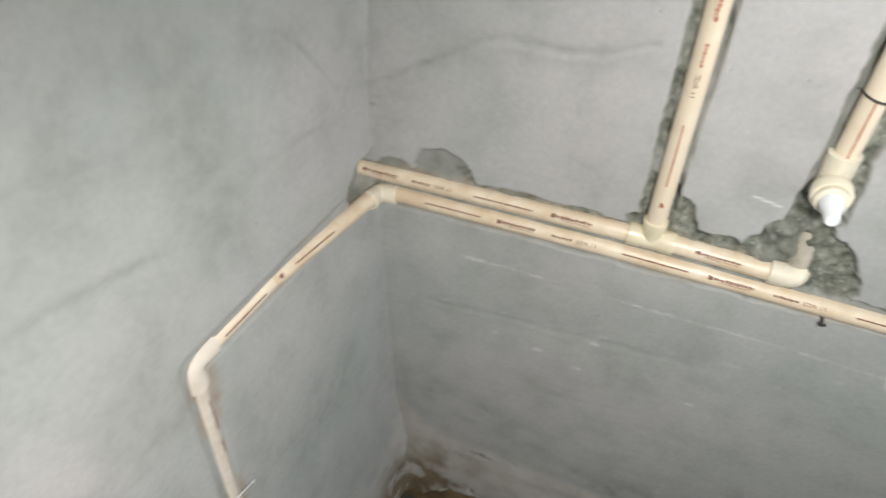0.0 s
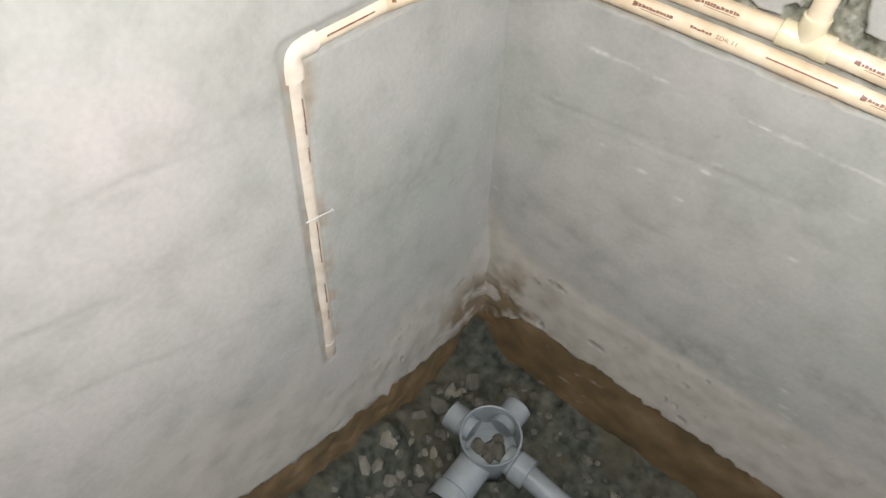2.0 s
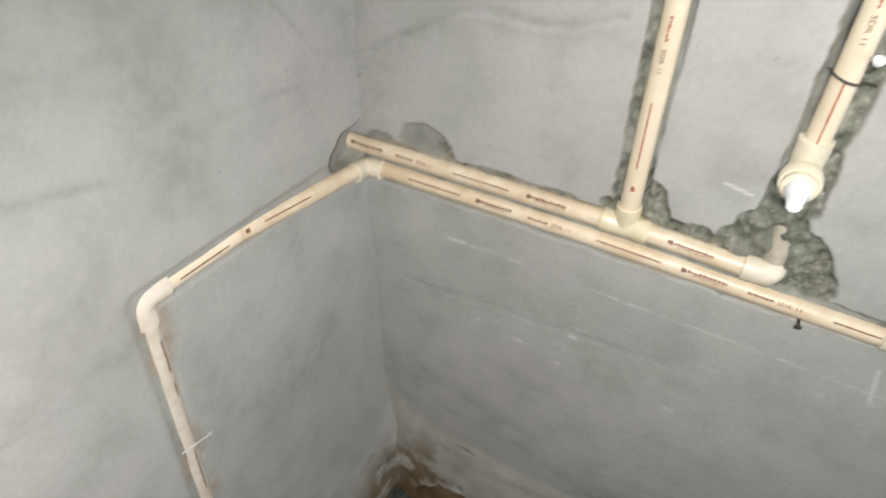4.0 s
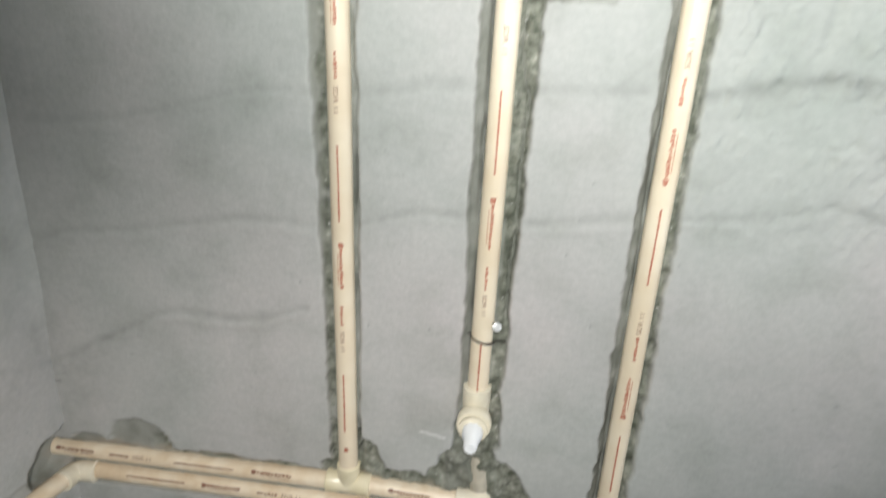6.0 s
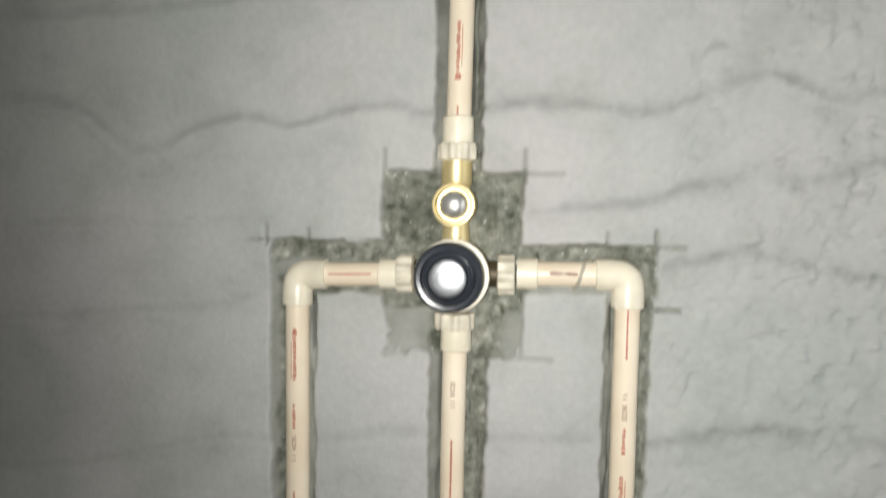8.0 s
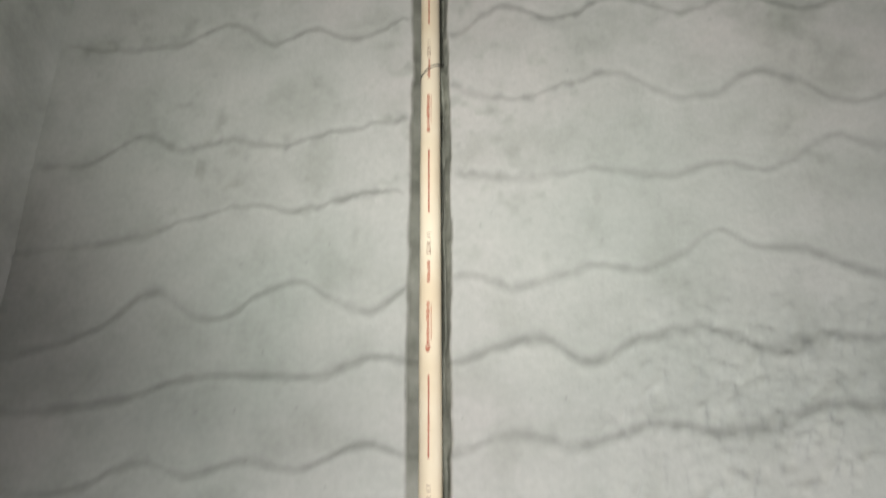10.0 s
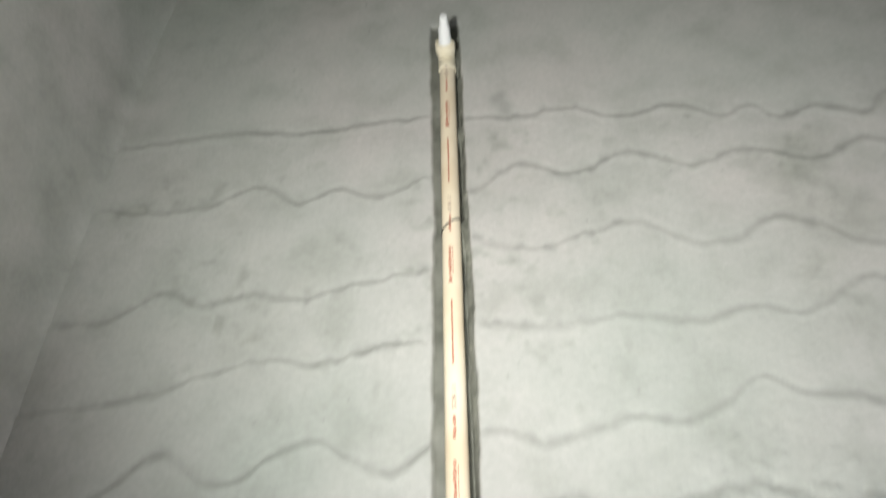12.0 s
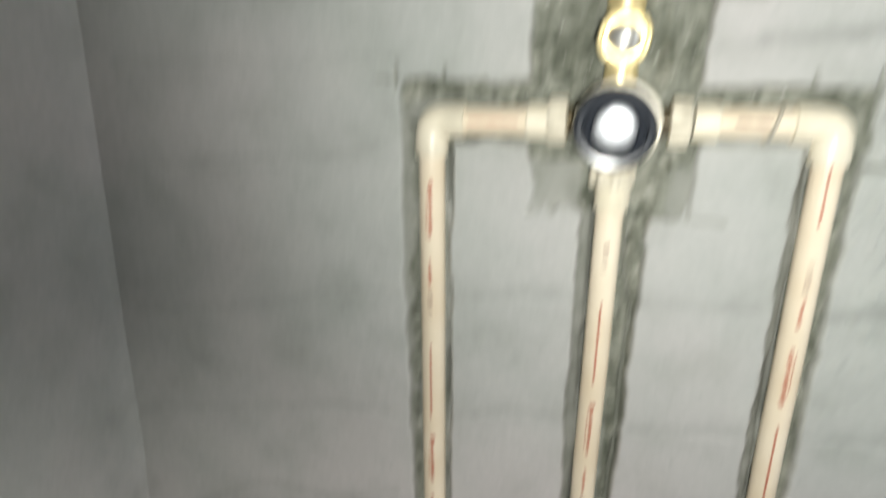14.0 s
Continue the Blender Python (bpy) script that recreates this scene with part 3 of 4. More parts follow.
    bare_dirt = np.clip(1.9 * dirt, 0, 0.88)
    h += 0.006 * dirt * rough(u, v, 0.025, 105, 3)
    h -= bare * (0.012 - 0.0016 * rough(u, v, 0.05, 99, 3))
    # small dark pits and pale scuffs
    pits = np.clip(6 * (rough(u, v, 0.008, 441, 2) - 1.22), 0, 1) * np.clip(0.6 + rough(u, v, 0.12, 443, 2), 0, 1)
    score = np.maximum(score, 0.6 * pits * (1 - inside))
    h -= 0.0008 * pits
    scuffs = np.clip(4 * (rough(u * 0.45 - 0.1 * v, v * 1.6, 0.020, 445, 3) - 0.98), 0, 1) * (1 - step(v, 0.62, 0.78)) * np.clip(0.3 + rough(u, v, 0.15, 447, 2), 0, 1)
    # chalk: a set-out line, a cross and a tick
    dash = np.clip(0.62 + 0.5 * rough(u, v, 0.010, 131, 2), 0, 1) * np.maximum(step(u, 0.115, 0.135) * (1 - step(u, 0.23, 0.26)), step(u, 0.31, 0.35))
    chalk = np.exp(-((v - 0.736 + 0.009 * (u - 0.3) + 0.0012 * rough(u, v, 0.02, 409, 2)) / (0.0022 + 0.0012 * lattice(u, u * 0, 0.03, 411))) ** 2) * dash * np.clip(0.75 + 0.5 * rough(u, v, 0.004, 413, 2), 0, 1) * (0.62 - 0.25 * step(u, 0.5, 0.6))
    chalk = np.maximum(chalk, 0.36 * (1 - step(box(u + 0.2 * (v - 0.745), v, 0.6375, 0.6415, 0.718, 0.770), -0.001, 0.0012)))
    chalk = np.maximum(chalk, 0.7 * (1 - step(bar(u, v, (0.435, 0.935), (0.462, 0.930), 0.0008), -0.0005, 0.0012)))
    # one dark smear near the top
    score = np.maximum(score, 0.45 * (1 - step(bar(u, v, (0.574, 2.41), (0.580, 2.375), 0.008) + 0.006 * rough(u, v, 0.02, 133, 2), -0.006, 0.008)))
    grime = np.clip(rough(u, v, 0.09, 151, 5) - 0.15, 0, 1) * (0.32 * step(v, 1.95, 2.1) * (1 - step(v, 2.3, 2.42)) + 0.2 * step(u, 0.55, 0.75) * step(v, 1.7, 1.9) * (1 - step(v, 2.2, 2.4)))
    grime += np.clip(rough(u, v * 2.2, 0.12, 161, 5) - 0.25, 0, 1) * 0.55 * (1 - step(v, 0.45, 0.75)) * step(u, 0.05, 0.35) * (1 - band)
    grime += np.clip(rough(u, v, 0.15, 165, 5) - 0.3, 0, 1) * 0.25
    grime += 0.55 * np.clip(1.6 * (rough(u, v, 0.014, 181, 2) - 0.2), 0, 1) * np.clip(0.2 + rough(u, v, 0.08, 185, 3), 0, 1) * step(v, 1.85, 2.05) * (1 - step(v, 2.32, 2.42))
    grime += 0.9 * np.exp(-(np.hypot((u - 0.10) / 0.06, (v - 2.285) / 0.012)) ** 2) * np.clip(0.4 + rough(u, v, 0.03, 167, 3), 0, 1)
    # dark damp clouds low on the wall, above the skim band
    grime += 0.75 * np.exp(-(np.hypot((u - 0.45) / 0.13, (v - 0.285) / 0.045)) ** 2) * np.clip(0.5 + 1.2 * rough(u, v * 1.6, 0.05, 431, 4), 0, 1)
    grime += 0.6 * np.exp(-(np.hypot((u - 0.13) / 0.10, (v - 0.37) / 0.06)) ** 2) * np.clip(0.4 + 1.2 * rough(u, v * 1.6, 0.06, 433, 4), 0, 1)
    # brown water stain along the level pipes, most in the corner
    level = np.maximum(np.exp(-((v - 0.8055 + 0.008 * u) / 0.006) ** 2), np.exp(-((v - 0.858) / 0.006) ** 2) * (1 - step(u, 0.42, 0.48)))
    rust = level * np.clip(0.25 + rough(u, v * 2, 0.05, 171, 4), 0, 1) * (0.75 - 0.35 * step(u, 0.1, 0.6))
    place = np.stack([u, -h, v], -1)
    ob = sheet("wall_back", u.shape, place, {"chase": np.maximum(inside, slit), "open": crumbly, "darkened": darkened, "score": score, "bare": np.maximum(bare, bare_dirt), "band": band * 0.92, "chalk": np.maximum(chalk, 0.5 * scuffs) * (1 - inside), "rust": np.clip(rust, 0, 0.8), "grime": np.clip(grime, 0, 0.8)}, (1, 0.14))
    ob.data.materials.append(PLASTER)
    tagged(ob, "grey cement plaster wall with chases cut for pipes and wavy combed lines", "wall", kind="structure")


def left_wall():
    ys = spans((-0.04, 0.46, 0.0032), (0.46, 0.85, 0.006), (0.85, 1.95, 0.04))
    zs = spans((-0.40, 0.30, 0.005), (0.30, 0.95, 0.0032), (0.95, 1.30, 0.005), (1.30, 3.06, 0.010))
    u, v = np.meshgrid(ys, zs)
    h = 0.0026 * rough(u, v, 0.25, 211, 2) + 0.0006 * rough(u + 0.5 * v, v - 0.3 * u, 0.12, 223, 2) + 0.0001 * rough(u, v * 2, 0.035, 221, 3)
    score = np.zeros_like(u)
    fade = 0.5 + 0.5 * rough(u, v, 0.06, 241, 3)
    for k, (strength, pts) in enumerate(((0.8, (-0.04, 0.96, 0.02, 0.978, 0.069, 0.998, 0.10, 1.04, 0.135, 1.083, 0.168, 1.104, 0.205, 1.109, 0.25, 1.098, 0.30, 1.085, 0.342, 1.089, 0.379, 1.104, 0.411, 1.115, 0.6, 1.13)),
                                         (0.8, (0.10, 0.972, 0.154, 0.985, 0.228, 0.99, 0.283, 0.988, 0.313, 0.99, 0.371, 1.005, 0.425, 1.024, 0.6, 1.05)),
                                         (0.4, (0.2, 1.20, 0.3, 1.215, 0.4, 1.205, 0.6, 1.24)),
                                         (0.3, (0.43, 0.42, 0.52, 0.46, 0.62, 0.50, 0.8, 0.55)), (0.45, (0.42, 0.815, 0.485, 0.833, 0.55, 0.851, 0.595, 0.857, 0.7, 0.90)),
                                         (0.5, (0.45, 0.68, 0.531, 0.713, 0.57, 0.728, 0.614, 0.748, 0.75, 0.80)), (0.5, (0.48, 0.575, 0.586, 0.624, 0.623, 0.648, 0.673, 0.673, 0.8, 0.73)),
                                         (0.5, (-0.04, 2.39, 0.06, 2.37, 0.10, 2.376, 0.158, 2.364, 0.4, 2.40)), (0.45, (-0.04, 2.22, 0.08, 2.24, 0.2, 2.21, 0.5, 2.25)),
                                         (0.4, (-0.04, 1.95, 0.1, 1.93, 0.25, 1.97, 0.5, 1.95)), (0.4, (-0.04, 1.72, 0.1, 1.74, 0.25, 1.70, 0.5, 1.73)))):
        d = v - glide(u, pts) + 0.002 * rough(u, v * 0.3, 0.02, 250 + k, 2)
        along = step(u, pts[0] - 0.01, pts[0] + 0.03) * (1 - step(u, pts[-2] - 0.03, pts[-2] + 0.01))
        cut = np.exp(-(d / 0.0045) ** 2) * along * np.clip(fade, 0, 1.2)
        h -= 0.0013 * strength * cut
        # shade in these grooves is painted as colour too
        score = np.maximum(score, strength * np.clip(cut * 0.6, 0, 1))
    s = np.minimum(bar(u, v, (-0.05, 0.826), (0.358, 0.868), 0.0145), bar(u, v, (0.358, 0.868), (0.402, 0.345), 0.0135))
    hole = blob(u, v, 0.022, 0.852, 0.050, 0.027) + 0.004 * rough(u, v, 0.02, 263, 3)
    s = np.minimum(s, hole)
    s += 0.0004 * rough(u, v, 0.02, 261, 2) + 0.0008 * rough(u, v, 0.06, 262, 2)
    h *= 1 - 0.85 * np.exp(-(np.clip(s, 0, 1) / 0.05) ** 2)
    inside = 1 - step(s, -0.0020, 0.0032)
    h -= inside * np.clip(0.0022 + 0.0005 * rough(u, v, 0.05, 271, 2), 0.0005, 0.02)
    foot = glide(np.clip(u, -0.04, 0.9), (-0.04, -0.04, 0.0, -0.035, 0.102, -0.03, 0.286, 0.03, 0.436, 0.09, 0.56, 0.145, 0.63, 0.20, 0.9, 0.26)) + 0.010 * rough(u, v, 0.05, 291, 3)
    bare = 1 - step(v - foot + 0.009 * rough(u, v, 0.02, 293, 3), -0.004, 0.009)
    coarse = (1 - step(v - foot + 0.06 * rough(u, v, 0.12, 296, 3), 0.08, 0.34)) * (1 - bare)
    chips = np.clip(rough(u, v, 0.028, 297, 3) - 0.92, 0, 0.5) * 2.2
    h += coarse * (0.0014 * rough(u, v, 0.035, 298, 3) - 0.004 * chips) * (1 - 0.7 * step(u, 0.38, 0.50))
    score = np.maximum(score, coarse * chips * (0.8 - 0.5 * step(u, 0.38, 0.50)))
    bare_dirt = np.clip(1.9 * np.exp(-(np.hypot(u / 0.12, (v - foot - 0.03) / 0.11)) ** 2) * np.clip(0.6 + 1.2 * rough(u, v, 0.04, 301, 4), 0, 1), 0, 0.85)
    bare_dirt = np.maximum(bare_dirt, 0.7 * np.exp(-((v - foot) / 0.03) ** 2) * np.clip(rough(u, v, 0.05, 305, 4) - 0.1, 0, 1))
    h -= bare * (0.014 - 0.004 * rough(u, v, 0.04, 299, 3))
    rust = 0.55 * np.exp(-((bar(u, v, (-0.05, 0.826), (0.358, 0.868), 0.009)) / 0.006) ** 2) * np.clip(0.1 + rough(u, v, 0.04, 303, 4), 0, 1)
    rust = np.maximum(rust, 0.6 * np.exp(-((bar(u, v, (0.352, 0.868), (0.396, 0.345), 0.010)) / 0.010) ** 2) * np.clip(0.1 + rough(u, v, 0.03, 307, 4), 0, 1))
    pinkish = coarse * 0.9
    pits = np.clip(6 * (rough(u, v, 0.008, 451, 2) - 1.22), 0, 1) * np.clip(0.6 + rough(u, v, 0.12, 453, 2), 0, 1)
    score = np.maximum(score, 0.6 * pits * (1 - inside))
    h -= 0.020 * (1 - step(hole, -0.006, 0.001)) * (1 - step(u, 0.05, 0.075))
    h += (0.016 + 0.006 * rough(u, v, 0.04, 455, 3)) * np.exp(-np.clip(u, 0, 1) / 0.016) * (1 - step(v, 0.16, 0.36)) * step(v, -0.05, 0.02)
    # the wall leans in a little above the pipes, and the trowel has rounded the corner
    h += 0.014 * step(v, 0.92, 1.5) + 0.010 * np.exp(-np.clip(u, 0, 1) / 0.012) * step(v, 0.95, 1.1)
    place = np.stack([h, -u, v], -1)
    ob = sheet("wall_left", u.shape, place, {"chase": np.maximum(inside * 0.45, 1 - step(hole, -0.002, 0.003)), "score": score, "bare": np.maximum(bare, bare_dirt), "band": pinkish, "chalk": 0 * u, "rust": rust, "grime": np.clip(0.45 * np.clip(rough(u, v, 0.14, 265, 5) - 0.25, 0, 1), 0, 0.8)}, (0, -0.14))
    ob.data.materials.append(PLASTER)
    tagged(ob, "grey cement plaster side wall with a pipe chase and rough damp foot", "wall", kind="structure")


back_wall()
left_wall()


def slab(name, x0, x1, y0, y1, z0, z1, mat, label, category):
    bm = bmesh.new()
    bmesh.ops.create_cube(bm, size=1, matrix=Matrix.LocRotScale(((x0 + x1) / 2, (y0 + y1) / 2, (z0 + z1) / 2), None, (x1 - x0, y1 - y0, z1 - z0)))
    ob = mesh_object(name, bm, mat, smooth=False)
    return tagged(ob, label, category, kind="structure")


# plain walls that close the room; a doorway in the far side wall
slab("wall_front", -0.14, 1.90, -2.09, -1.95, -0.4, 3.06, CEILING, "plain grey cement plaster wall closing the room", "wall")
slab("wall_right_a", 1.755, 1.90, -0.12, 0.14, -0.4, 3.06, CEILING, "plain grey cement plaster wall beside the doorway", "wall")
slab("wall_right_b", 1.755, 1.90, -1.95, -0.88, -0.4, 3.06, CEILING, "plain grey cement plaster wall beside the doorway", "wall")
slab("wall_right_c", 1.755, 1.90, -0.88, -0.12, 2.25, 3.06, CEILING, "plain grey cement lintel over the doorway", "wall")
slab("wall_right_d", 1.755, 1.90, -0.88, -0.12, -0.4, 0.25, CEILING, "plain grey cement sill under the doorway", "wall")
slab("ceiling", -0.14, 1.90, -2.09, 0.14, 3.064, 3.18, CEILING, "bare grey cement ceiling slab", "ceiling")

# ---- the sunken floor ----


def ground_height(x, y):
    x, y = np.asarray(x, float), np.asarray(y, float)
    g = -0.225 + 0.016 * rough(x, y, 0.16, 301, 3) + 0.010 * rough(x, y, 0.035, 311, 3)
    g += 0.17 * step(-y, 0.18, 0.62) * (1 - step(x, 0.02, 0.22))
    g += 0.06 * (1 - step(-y, 0.0, 0.085)) + 0.075 * (1 - step(x, 0.0, 0.08))
    return g - 0.02 * (np.hypot(x - 0.178, y + 0.178) < 0.075)


def rubble_floor():
    xs = spans((-0.03, 0.9, 0.006), (0.9, 1.8, 0.03))
    ys = spans((-1.98, -0.75, 0.03), (-0.75, 0.03, 0.006))
    u, v = np.meshgrid(xs, ys)
    ob = sheet("floor", u.shape, np.stack([u, v, ground_height(u, v)], -1), {}, (2, -0.42))
    ob.data.materials.append(SOIL)
    return tagged(ob, "dark wet soil and rubble in the sunken floor pit", "floor", kind="structure")


floor_ob = rubble_floor()


def stone_mesh(seed, mat=STONE):
    rnd = random.Random(seed)
    bm = bmesh.new()
    bmesh.ops.create_icosphere(bm, subdivisions=1, radius=1)
    for v in bm.verts:
        v.co *= rnd.uniform(0.72, 1.2)
        v.co.z *= 0.66
    for _ in range(3):
        n = Vector((rnd.uniform(-1, 1), rnd.uniform(-1, 1), rnd.uniform(-0.3, 1))).normalized()
        for v in bm.verts:
            over = v.co.dot(n) - 0.62
            if over > 0:
                v.co -= n * over
    me = bpy.data.meshes.new("stone")
    bm.to_mesh(me)
    bm.free()
    me.materials.append(mat)
    return me


def stones():
    rnd = random.Random(5)
    shapes = [stone_mesh(i) for i in range(14)]
    pale = [stone_mesh(20 + i, LUMP) for i in range(6)]
    made = 0
    while made < 260:
        x, y = rnd.uniform(0.015, 0.80), rnd.uniform(-0.62, -0.015)
        if math.hypot(x - 0.178, y + 0.178) < 0.088 or (abs(y + 0.178) < 0.035 and x > 0.17) or (abs(x - 0.178) < 0.048 and -0.35 < y < -0.17):
            continue
        size = 0.006 + 0.020 * rnd.random() ** 2.2
        ob = new("stone", shapes[made % 14])
        ob.parent = floor_ob
        ob.matrix_basis = Matrix.LocRotScale((x, y, float(ground_height(x, y)) + size * 0.2), Euler((rnd.uniform(-0.5, 0.5), rnd.uniform(-0.5, 0.5), rnd.uniform(0, 6.3))), (size * rnd.uniform(0.8, 1.5), size, size))
        made += 1
    for _ in range(34):
        x, y = rnd.uniform(0.02, 0.13), rnd.uniform(-0.46, -0.10)
        size = rnd.uniform(0.009, 0.019)
        ob = new("stone", pale[rnd.randrange(6)])
        ob.parent = floor_ob
        ob.matrix_basis = Matrix.LocRotScale((x, y, float(ground_height(x, y)) + size * 0.35), Euler((rnd.uniform(-0.6, 0.6), rnd.uniform(-0.6, 0.6), rnd.uniform(0, 6.3))), (size * rnd.uniform(0.9, 1.6), size, size))


stones()


def mortar_shard():
    bm = bmesh.new()
    rnd = random.Random(9)
    ring = [(-0.07, 0.03), (-0.02, 0.028), (0.05, 0.010), (0.13, -0.004), (0.15, -0.028), (0.06, -0.022), (-0.02, -0.012)]
    lo = [bm.verts.new((x, y, -0.012)) for x, y in ring]
    hi = [bm.verts.new((x * 0.94, y * 0.9, 0.008 + rnd.uniform(-0.003, 0.003))) for x, y in ring]
    for i in range(len(ring)):
        j = (i + 1) % len(ring)
        bm.faces.new((lo[i], lo[j], hi[j], hi[i]))
    bm.faces.new(hi), bm.faces.new(list(reversed(lo)))
    bmesh.ops.triangulate(bm, faces=bm.faces)
    ob = mesh_object("mortar_shard", bm, STONE, smooth=False)
    ob.matrix_basis = pose(0.50, -0.125, float(ground_height(0.50, -0.125)) + 0.014, 6, -4, -14)
    tagged(ob, "pale broken flake of hardened mortar lying on the rubble", "rubble")


mortar_shard()

# ---- floor trap and waste pipe ----
TX, TY, TZ = 0.178, -0.178, -0.135


def floor_trap():
    t = thing("floor_trap", "grey plastic multi-inlet floor trap set in rubble, open at the top", "floor trap")
    o = (TX, TY, TZ)
    bowl = lathe(o, (0, 0, 1), [(0.058, -0.112), (0.0665, -0.100), (0.0665, -0.012), (0.0690, -0.010), (0.0690, 0.0), (0.0672, 0.0015), (0.0645, 0.0), (0.0635, -0.085), (0.050, -0.098)], 56)
    part("bowl", bowl, PVC, t)
    for way, r, reach, at in (((-1, 0, 0), 0.030, 0.112, -0.050), ((0, 1, 0), 0.030, 0.112, -0.050), ((0.02, -1, 0), 0.041, 0.165, -0.062), ((1, 0, 0), 0.033, 0.108, -0.058)):
        p = [(r - 0.001, 0.045), (r - 0.001, reach - 0.040), (r + 0.003, reach - 0.036), (r + 0.003, reach - 0.001), (r + 0.002, reach), (r - 0.001, reach), (r - 0.002, reach - 0.030), (0.002, reach - 0.031)]
        part("inlet", lathe((TX, TY, TZ + at), way, p, 36), PVC, t)
    lumps = bmesh.new()
    rnd = random.Random(3)
    for _ in range(9):
        a, d = rnd.uniform(0, 6.3), rnd.uniform(0, 0.036)
        bmesh.ops.create_icosphere(lumps, subdivisions=2, radius=rnd.uniform(0.009, 0.02), matrix=Matrix.Translation((TX + d * math.cos(a), TY + d * math.sin(a), TZ - 0.096)))
    for v in lumps.verts:
        v.co += Vector((rnd.uniform(-1, 1), rnd.uniform(-1, 1), rnd.uniform(-1, 1))) * 0.0026
        v.co.z = TZ - 0.096 + 0.6 * (v.co.z - TZ + 0.096)
    ob = mesh_object("mortar_lump", lumps, LUMP)
    tagged(ob, "lumps of fallen mortar lying inside the floor trap", "rubble", kind="stuff")


def waste_pipe():
    t = thing("waste_pipe", "grey plastic waste pipe running from the floor trap across rubble", "pipe")
    p0 = Vector((TX + 0.085, TY, TZ - 0.058))
    p1 = Vector((1.70, TY - 0.10, TZ - 0.045))
    part("pipe", tube([p0.lerp(p1, i / 12) for i in range(13)], 0.0255, 32), PVC, t)


floor_trap()
waste_pipe()

# ---- the pipework ----
AX = 0.0035      # depth of the pipe axes behind the plaster face
FRONT = (0, -1, 0)
XL, XM, XR = 0.351, 0.4965, 0.647
ZH = 0.8455


def run(owner, p0, p1, front, first, seed, ink=None, flip=False, across=0.0, label="", period=0.250):
    level = abs(p1[2] - p0[2]) < 0.1
    ob = part("pipe", pipe_bar(p0, p1, seed), STAINED if level else CPVC, owner, label)
    print_run(ob, p0, p1, front, first, period, ink, flip, across)
    return ob


def hot_line():
    t = thing("hot_water_line", "cream plastic hot water pipe with glued fittings set in a wall chase", "water pipe", "water lines in the chases")
    a, tee, end = Vector((-0.03, AX, 0.8420)), Vector((XL, AX, ZH)), Vector((0.5060, AX, 0.8415))
    run(t, a, tee - Vector((0.024, 0, 0)), (0, -1, 0.45), -0.082, 1, BROWN)
    run(t, tee + Vector((0.024, 0, 0)), end - Vector((0.02, 0, 0)), (0, -1, 0.45), -0.072, 2, BROWN)
    part("tee", tee_mesh(tee, (1, 0, -0.01), (0, 0, 1)), GLUED, t, "tee with yellow solvent stain")
    part("elbow", elbow_mesh(end, (-1, 0, 0.01), (0, 1, 0.45), 0.028), FITTING, t)
    part("pipe_stub", tube([end + Vector((-0.002, 0.010, 0.006)), end + Vector((-0.003, 0.0085, 0.026)), end + Vector((-0.005, 0.014, 0.050)), end + Vector((-0.006, 0.026, 0.075))], PIPE_R), DIRTY, t, "short stub going back into mortar")
    el = Vector((0.3485, AX, 1.4545))
    run(t, (XL, AX, ZH + 0.024), el - Vector((0, 0, 0.020)), FRONT, -0.0675, 3, RED, True)
    part("elbow", elbow_mesh(el, (0, 0, -1), (1, 0, 0.02), 0.0285), FITTING, t)
    p0, p1 = el + Vector((0.02, 0, 0.0005)), Vector((0.436, AX, 1.457))
    arm = part("pipe", pipe_bar(p0, p1, 4), CPVC, t)
    part("print_stroke", print_bar(p0, p1 - p0, FRONT, 0.012, 0.040, 0.001, 0.0016, 0.2, 3), RED, arm)
    part("union_collar", lathe((0.4265, AX, 1.4572), (1, 0, 0), [(0.0128, 0), (0.0138, 0.001), (0.0138, 0.018)], 30), FITTING, t)


